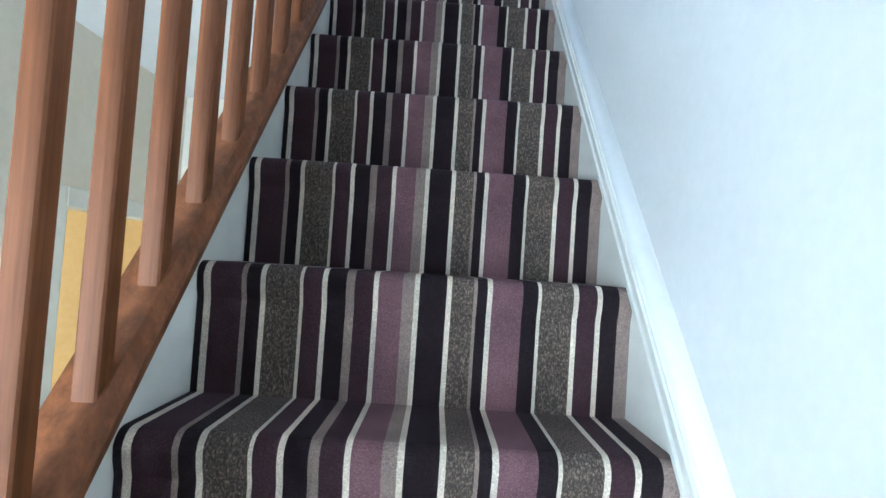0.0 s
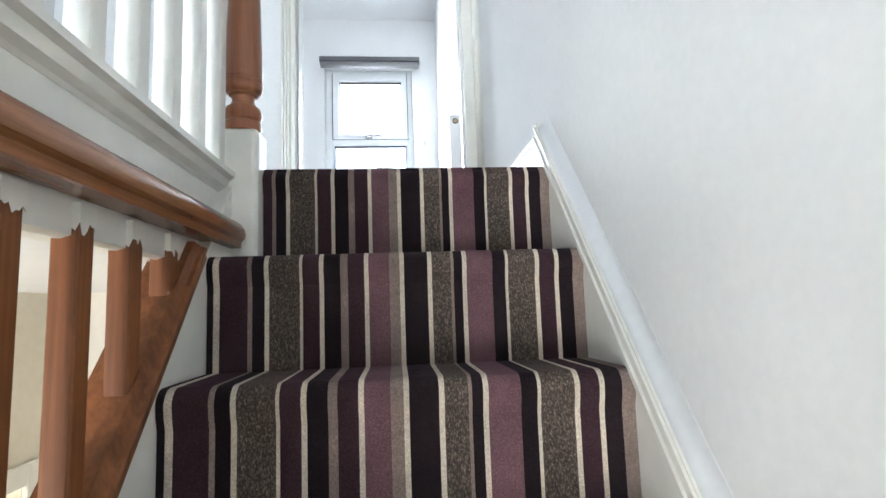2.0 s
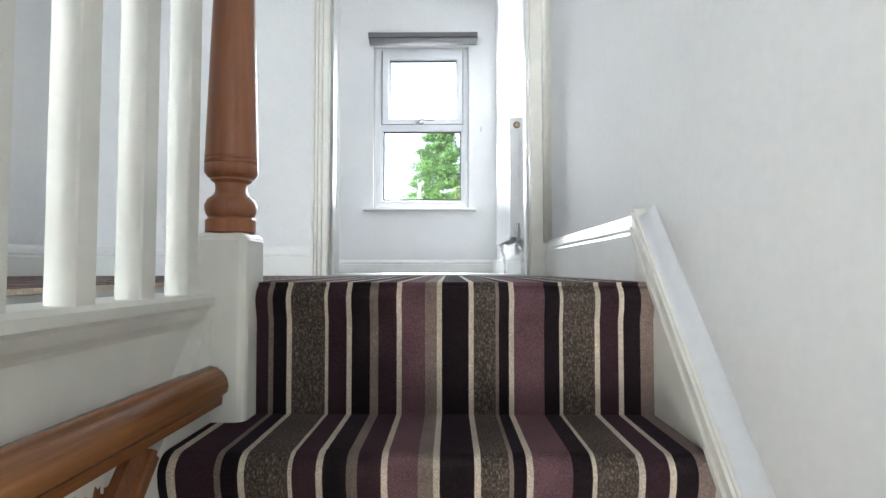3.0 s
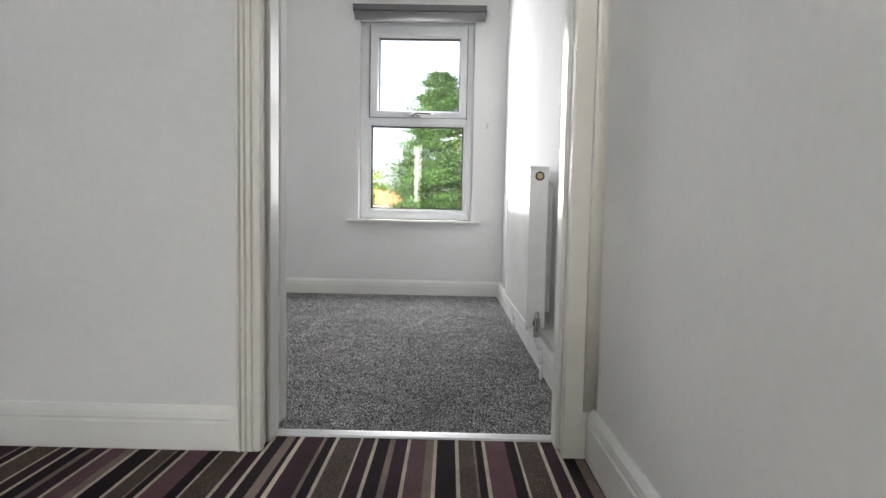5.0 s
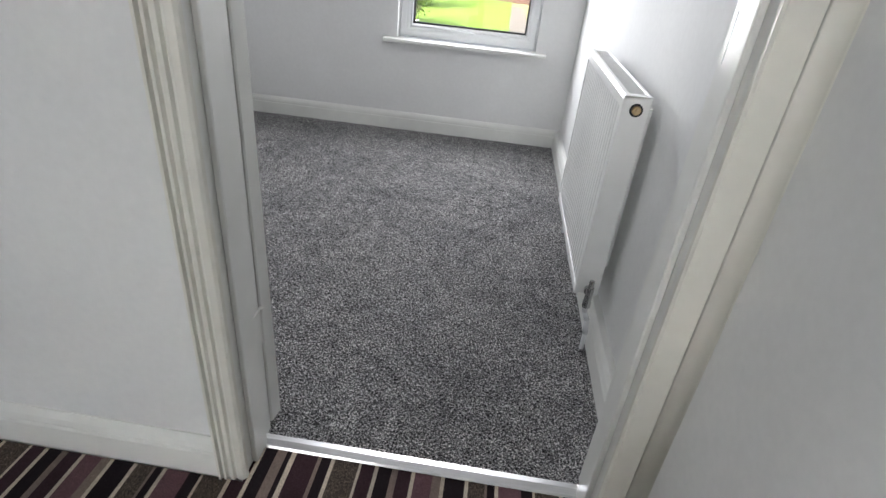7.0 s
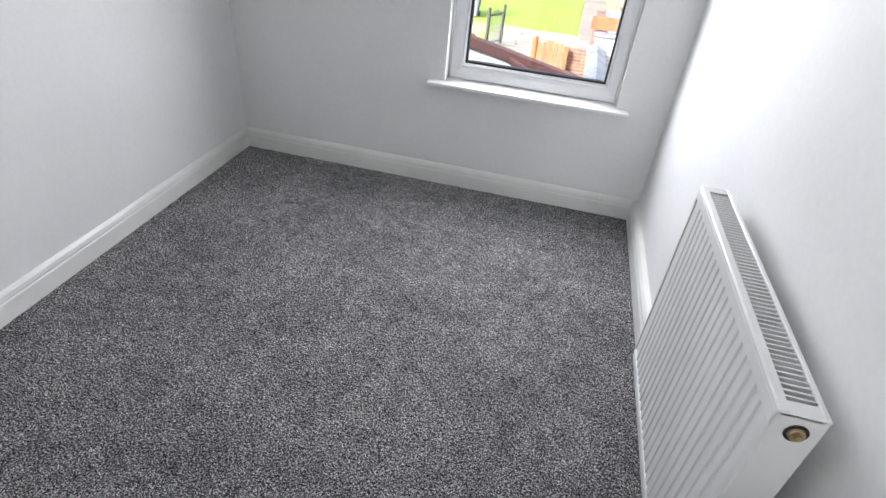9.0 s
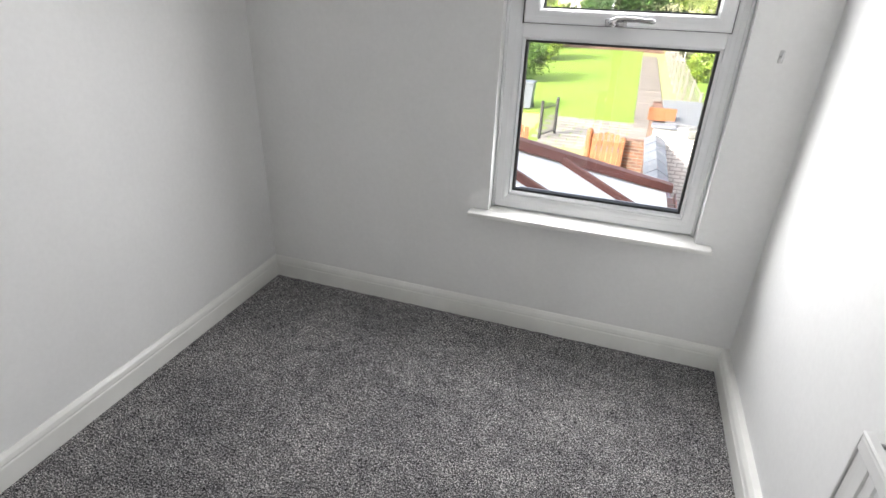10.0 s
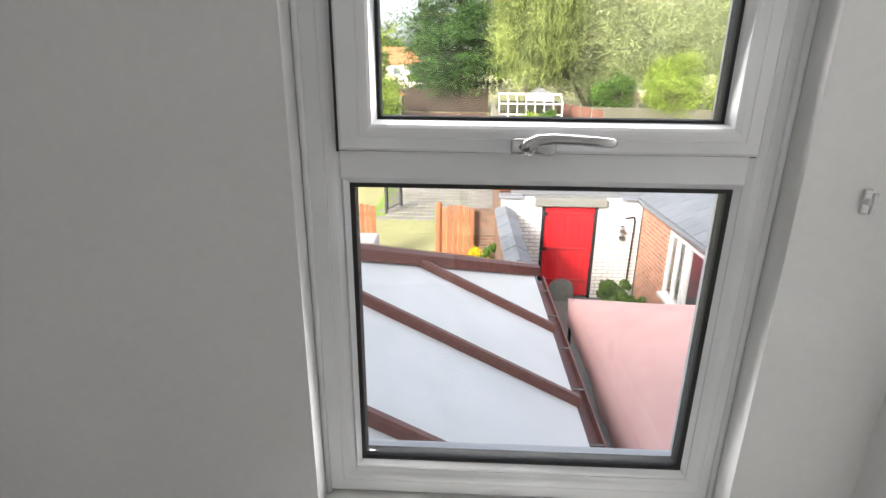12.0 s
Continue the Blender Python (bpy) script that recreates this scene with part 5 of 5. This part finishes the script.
part("roof", prism(bmesh.new(), [(-1.25, 2.15), (1.25, 2.15), (0, 2.85)], -1.1, 1.1, 'y'), FELT, shed)
shed2 = thing("garden_shed", (-8.1, 57.5, G0), "pale green shed with an orange felt roof", "shed")
part("walls", boxed(-1.0, 1.0, -1, 1, 0, 1.9), PALEFENCE, shed2)
part("roof", prism(bmesh.new(), [(-1.2, 1.85), (1.2, 1.85), (0, 2.5)], -1.1, 1.1, 'y'), ROOFTILE, shed2)


def house(place, turn, w, d, h, label):
    o = thing("house", place, label, "house", "far houses", turn=turn)
    part("wall", boxed(-w / 2, w / 2, 0, d, 0, h), RENDERED, o)
    part("roof", prism(bmesh.new(), [(-w / 2 - 0.4, h - 0.1), (w / 2 + 0.4, h - 0.1), (w * 0.22, h + 2.6), (-w * 0.22, h + 2.6)], -0.4, d + 0.4, 'y'), ROOFTILE, o)
    for z in (1.0, 3.4):
        for x in (-w * 0.3, 0.0, w * 0.3):
            wd = part("window", boxed(x - 0.7, x + 0.7, -0.06, 0.02, z, z + 1.2, bevel=0.01), UPVC, o)
            part("pane", boxed(x - 0.6, x + 0.6, -0.075, -0.061, z + 0.1, z + 1.1), BINGREY, wd)
    return o


house((-12.6, 96, G0), 8, 9, 7, 5.2, "pale two-storey house with an orange tiled hipped roof")
house((-23.0, 92, G0), 0, 8, 7, 5.2, "pale two-storey house with an orange tiled hipped roof")
house((31.0, 104, G0), -8, 9, 7, 5.2, "two-storey house half hidden by trees")
low_b = thing("white_outbuilding", (-11.5, 78, G0), "long low white outbuilding with a flat roof", "outbuilding")
part("walls", boxed(-5.5, 4.5, 0, 4, 0, 2.4), RENDERED, low_b)
part("roof", boxed(-5.8, 4.8, -0.3, 4.3, 2.4, 2.65), PALESTONE, low_b)

# ---- outside: trees and shrubs ----


def leaves(name, points, size, mat, parent, seed, droop=0.0, label=""):
    """A crown of many small leaf clumps at the given points."""
    rng = np.random.default_rng(seed)
    n = len(points)
    a = rng.normal(size=(n, 3))
    a[:, 2] = a[:, 2] * (1 - droop) - droop * 2.2
    a /= np.linalg.norm(a, axis=1)[:, None]
    b = np.cross(a, rng.normal(size=(n, 3)))
    b /= np.linalg.norm(b, axis=1)[:, None]
    s = size * rng.uniform(0.55, 1.35, n)[:, None]
    p = np.asarray(points)
    l, w = a * s * (1.0 + droop), b * s * 0.42
    co = np.stack([p - l * 0.5, p + w * 0.5, p + l * 0.55, p - w * 0.5], 1).reshape(-1, 3)
    me = bpy.data.meshes.new(name)
    me.from_pydata(co.tolist(), [], np.arange(4 * n).reshape(-1, 4).tolist())
    me.materials.append(mat)
    ob = new(name, me)
    ob.parent = parent
    if label:
        ob["label"] = label
    return ob


def limb(bm, p, q, r0, r1, rng, n=5, wob=0.15):
    p, q = np.array(p, float), np.array(q, float)
    pts = [p + (q - p) * k / n + (rng.normal(size=3) * wob * np.linalg.norm(q - p) / n if 0 < k < n else 0) for k in range(n + 1)]
    for k in range(n):
        cyl(bm, pts[k], pts[k + 1], r0 + (r1 - r0) * k / n, r0 + (r1 - r0) * (k + 1) / n, 8)


def conifer(place, height, radius, count, seed, mat, label):
    rng = np.random.default_rng(seed)
    o = thing("conifer_tree", place, label, "tree")
    bm = bmesh.new()
    limb(bm, (0, 0, 0), (0, 0, height * 0.95), 0.45, 0.06, rng, 7, 0.03)
    pts = []
    per = 170
    for k in range(int(count / per)):
        z = height * (0.08 + 0.9 * rng.uniform() ** 0.95)
        f = 1 - z / height
        reach = radius * (0.12 + 0.88 * min(1.0, f * 1.8) ** 0.75) * rng.uniform(0.5, 1.15)
        ang = rng.uniform(0, 2 * math.pi)
        d = np.array([math.cos(ang), math.sin(ang), rng.uniform(-0.12, 0.3)])
        if k % 2 == 0:
            limb(bm, (0, 0, z), tuple(np.array([0, 0, z]) + d * reach * 0.9), 0.08, 0.02, rng, 2, 0.1)
        t = rng.uniform(0.2, 1.0, per) ** 0.65
        spread = (0.1 * reach + 0.12) * (0.5 + t)[:, None]
        q = np.array([0, 0, z]) + d * reach * t[:, None] + rng.normal(size=(per, 3)) * spread * np.array([1, 1, 0.38])
        q[:, 2] += 0.05 * reach * t ** 2
        pts.append(q)
    part("trunk", bm, BARK, o)
    leaves("crown", np.concatenate(pts), 0.3, mat, o, seed)
    return o


def broadleaf(name, place, height, radius, count, seed, mat, label, droop=0.0, size=0.35, stems=1, lift=0.25):
    rng = np.random.default_rng(seed)
    o = thing(name, place, label, "tree" if height > 4 else "shrub")
    bm = bmesh.new()
    pts = []
    tops = []
    for s in range(stems):
        lean_v = rng.normal(size=2) * radius * 0.15 * stems
        limb(bm, (0, 0, 0), (lean_v[0], lean_v[1], height * 0.6), 0.02 * height, 0.008 * height, rng, 5, 0.12)
        tops.append(lean_v)
    n = max(10, int(count / 160))
    for k in range(n):
        u = rng.normal(size=3)
        u /= np.linalg.norm(u)
        c = np.array([u[0] * radius * 0.8, u[1] * radius * 0.8, height * (lift + (1 - lift) / 2) + u[2] * height * (1 - lift) / 2 * 0.82]) * rng.uniform(0.75, 1.05)
        c[2] = max(c[2], height * lift * 0.7)
        base = tops[k % stems]
        if k % 2 == 0:
            limb(bm, (base[0], base[1], height * rng.uniform(0.25, 0.6)), tuple(c), 0.006 * height, 0.002 * height, rng, 3, 0.15)
        r = radius * rng.uniform(0.09, 0.19)
        q = c + rng.normal(size=(160, 3)) * r * np.array([1, 1, 0.75])
        if droop:
            q[:, 2] -= np.abs(rng.normal(size=160)) * height * 0.16 * droop
        if droop >= 1:
            twig = rng.normal(size=(9, 2)) * r * 1.3
            q[:, :2] = c[:2] + twig[rng.integers(0, 9, 160)] + rng.normal(size=(160, 2)) * 0.07
            q[:, 2] = c[2] + 0.3 - rng.uniform(0, 1, 160) * height * rng.uniform(0.08, 0.2)
        pts.append(q)
    part("trunk" if height > 4 else "stem", bm, BARK, o)
    p = np.concatenate(pts)
    p[:, 2] = np.maximum(p[:, 2], 0.05)
    leaves("crown", p, size, mat, o, seed + 50, droop * 0.8)
    return o


conifer((-1.7, 64.0, G0), 20.6, 6.0, 76000, 11, CONIFER, "tall dark green conifer tree with ragged branches")
conifer((-5.4, 66.0, G0), 13.0, 2.2, 9000, 12, CONIFER, "slim dark conifer tree beside the tall one")
broadleaf("birch_tree", (5.6, 56.5, G0), 18.0, 4.3, 100000, 21, BIRCH, "weeping yellow-green birch tree with hanging twigs", 1.0, 0.16)
broadleaf("willow_tree", (12.5, 62.0, G0), 14.0, 8.0, 140000, 22, WILLOW, "broad pale green willow tree", 0.4, 0.18, 3)
broadleaf("willow_tree", (22.0, 66.0, G0), 15.0, 6.5, 90000, 23, WILLOW, "broad pale green willow tree", 0.3, 0.18, 2)
broadleaf("oak_tree", (33.0, 72.0, G0), 17.0, 6.0, 16000, 24, DARKHEDGE, "dark green rounded tree in the distance", 0.0, 0.5, 1)
for i, (x, y, h, r, m) in enumerate(((17.5, 52.0, 6.0, 3.0, HEDGE), (22.5, 50.5, 5.0, 3.0, HEDGE), (27.5, 50.0, 5.0, 2.8, HEDGE), (13.0, 54.5, 4.2, 2.2, DARKHEDGE))):
    broadleaf("garden_shrub", (x, y, G0), h, r, 20000, 30 + i, m, "large leafy yellow-green garden shrub", 0.0, 0.18, 3, 0.05)
broadleaf("hedge_shrub", (-6.6, 31.0, G0), 2.6, 1.7, 9000, 41, DARKHEDGE, "rounded green shrub at the lawn's edge", 0.0, 0.16, 3, 0.05)
broadleaf("hedge_shrub", (-7.6, 42.0, G0), 3.2, 2.2, 9000, 42, HEDGE, "yellow-green shrub at the lawn's edge", 0.0, 0.2, 3, 0.05)
broadleaf("hedge_shrub", (-8.6, 52.0, G0), 3.4, 2.2, 8000, 43, HEDGE, "yellow-green shrub at the lawn's edge", 0.0, 0.24, 3, 0.05)
broadleaf("hedge_shrub", (3.0, 36.0, G0), 1.8, 1.2, 4000, 44, HEDGE, "yellow-green shrub beyond the trellis", 0.0, 0.18, 3, 0.05)
broadleaf("hedge_shrub", (6.0, 46.3, G0), 1.5, 1.0, 3000, 45, DARKHEDGE, "green shrub before the greenhouse", 0.0, 0.18, 3, 0.05)
broadleaf("yellow_tree", (-13.6, 80.0, G0), 8.0, 2.2, 9000, 46, BIRCH, "yellow-green tree by the far houses", 0.0, 0.4)
broadleaf("yellow_tree", (-7.0, 84.0, G0), 4.5, 2.4, 7000, 47, HEDGE, "yellow-green tree by the far houses", 0.0, 0.4)
broadleaf("hedge_shrub", (-11.0, 68.0, G0), 3.6, 3.0, 8000, 48, HEDGE, "pale green bushes behind the fence", 0.0, 0.3, 3, 0.05)
for i in range(9):
    broadleaf("distant_tree", (-60 + i * 16 + (i % 3) * 3, 125 + (i % 4) * 6, G0), 10 + (i % 3) * 3, 6, 5000, 60 + i, DARKHEDGE if i % 2 else HEDGE, "leafy tree in the distance", 0.0, 0.8)
broadleaf("fern_clump", (2.2, 12.2, G0), 0.6, 0.3, 1300, 71, FERN, "green ferns growing by the white wall", 0.0, 0.12, 4, 0.05)
broadleaf("fern_clump", (2.5, 11.8, G0), 0.4, 0.25, 700, 72, FERN, "green ferns growing by the white wall", 0.0, 0.1, 4, 0.05)
broadleaf("yellow_flowers", (-0.38, 13.7, G0), 0.55, 0.28, 700, 73, YELLOW, "clump of bright yellow flowers", 0.0, 0.07, 4, 0.3)
broadleaf("weed_clump", (-0.12, 13.6, G0), 0.75, 0.22, 700, 74, FERN, "green weeds at the foot of the wall", 0.0, 0.09, 4, 0.1)
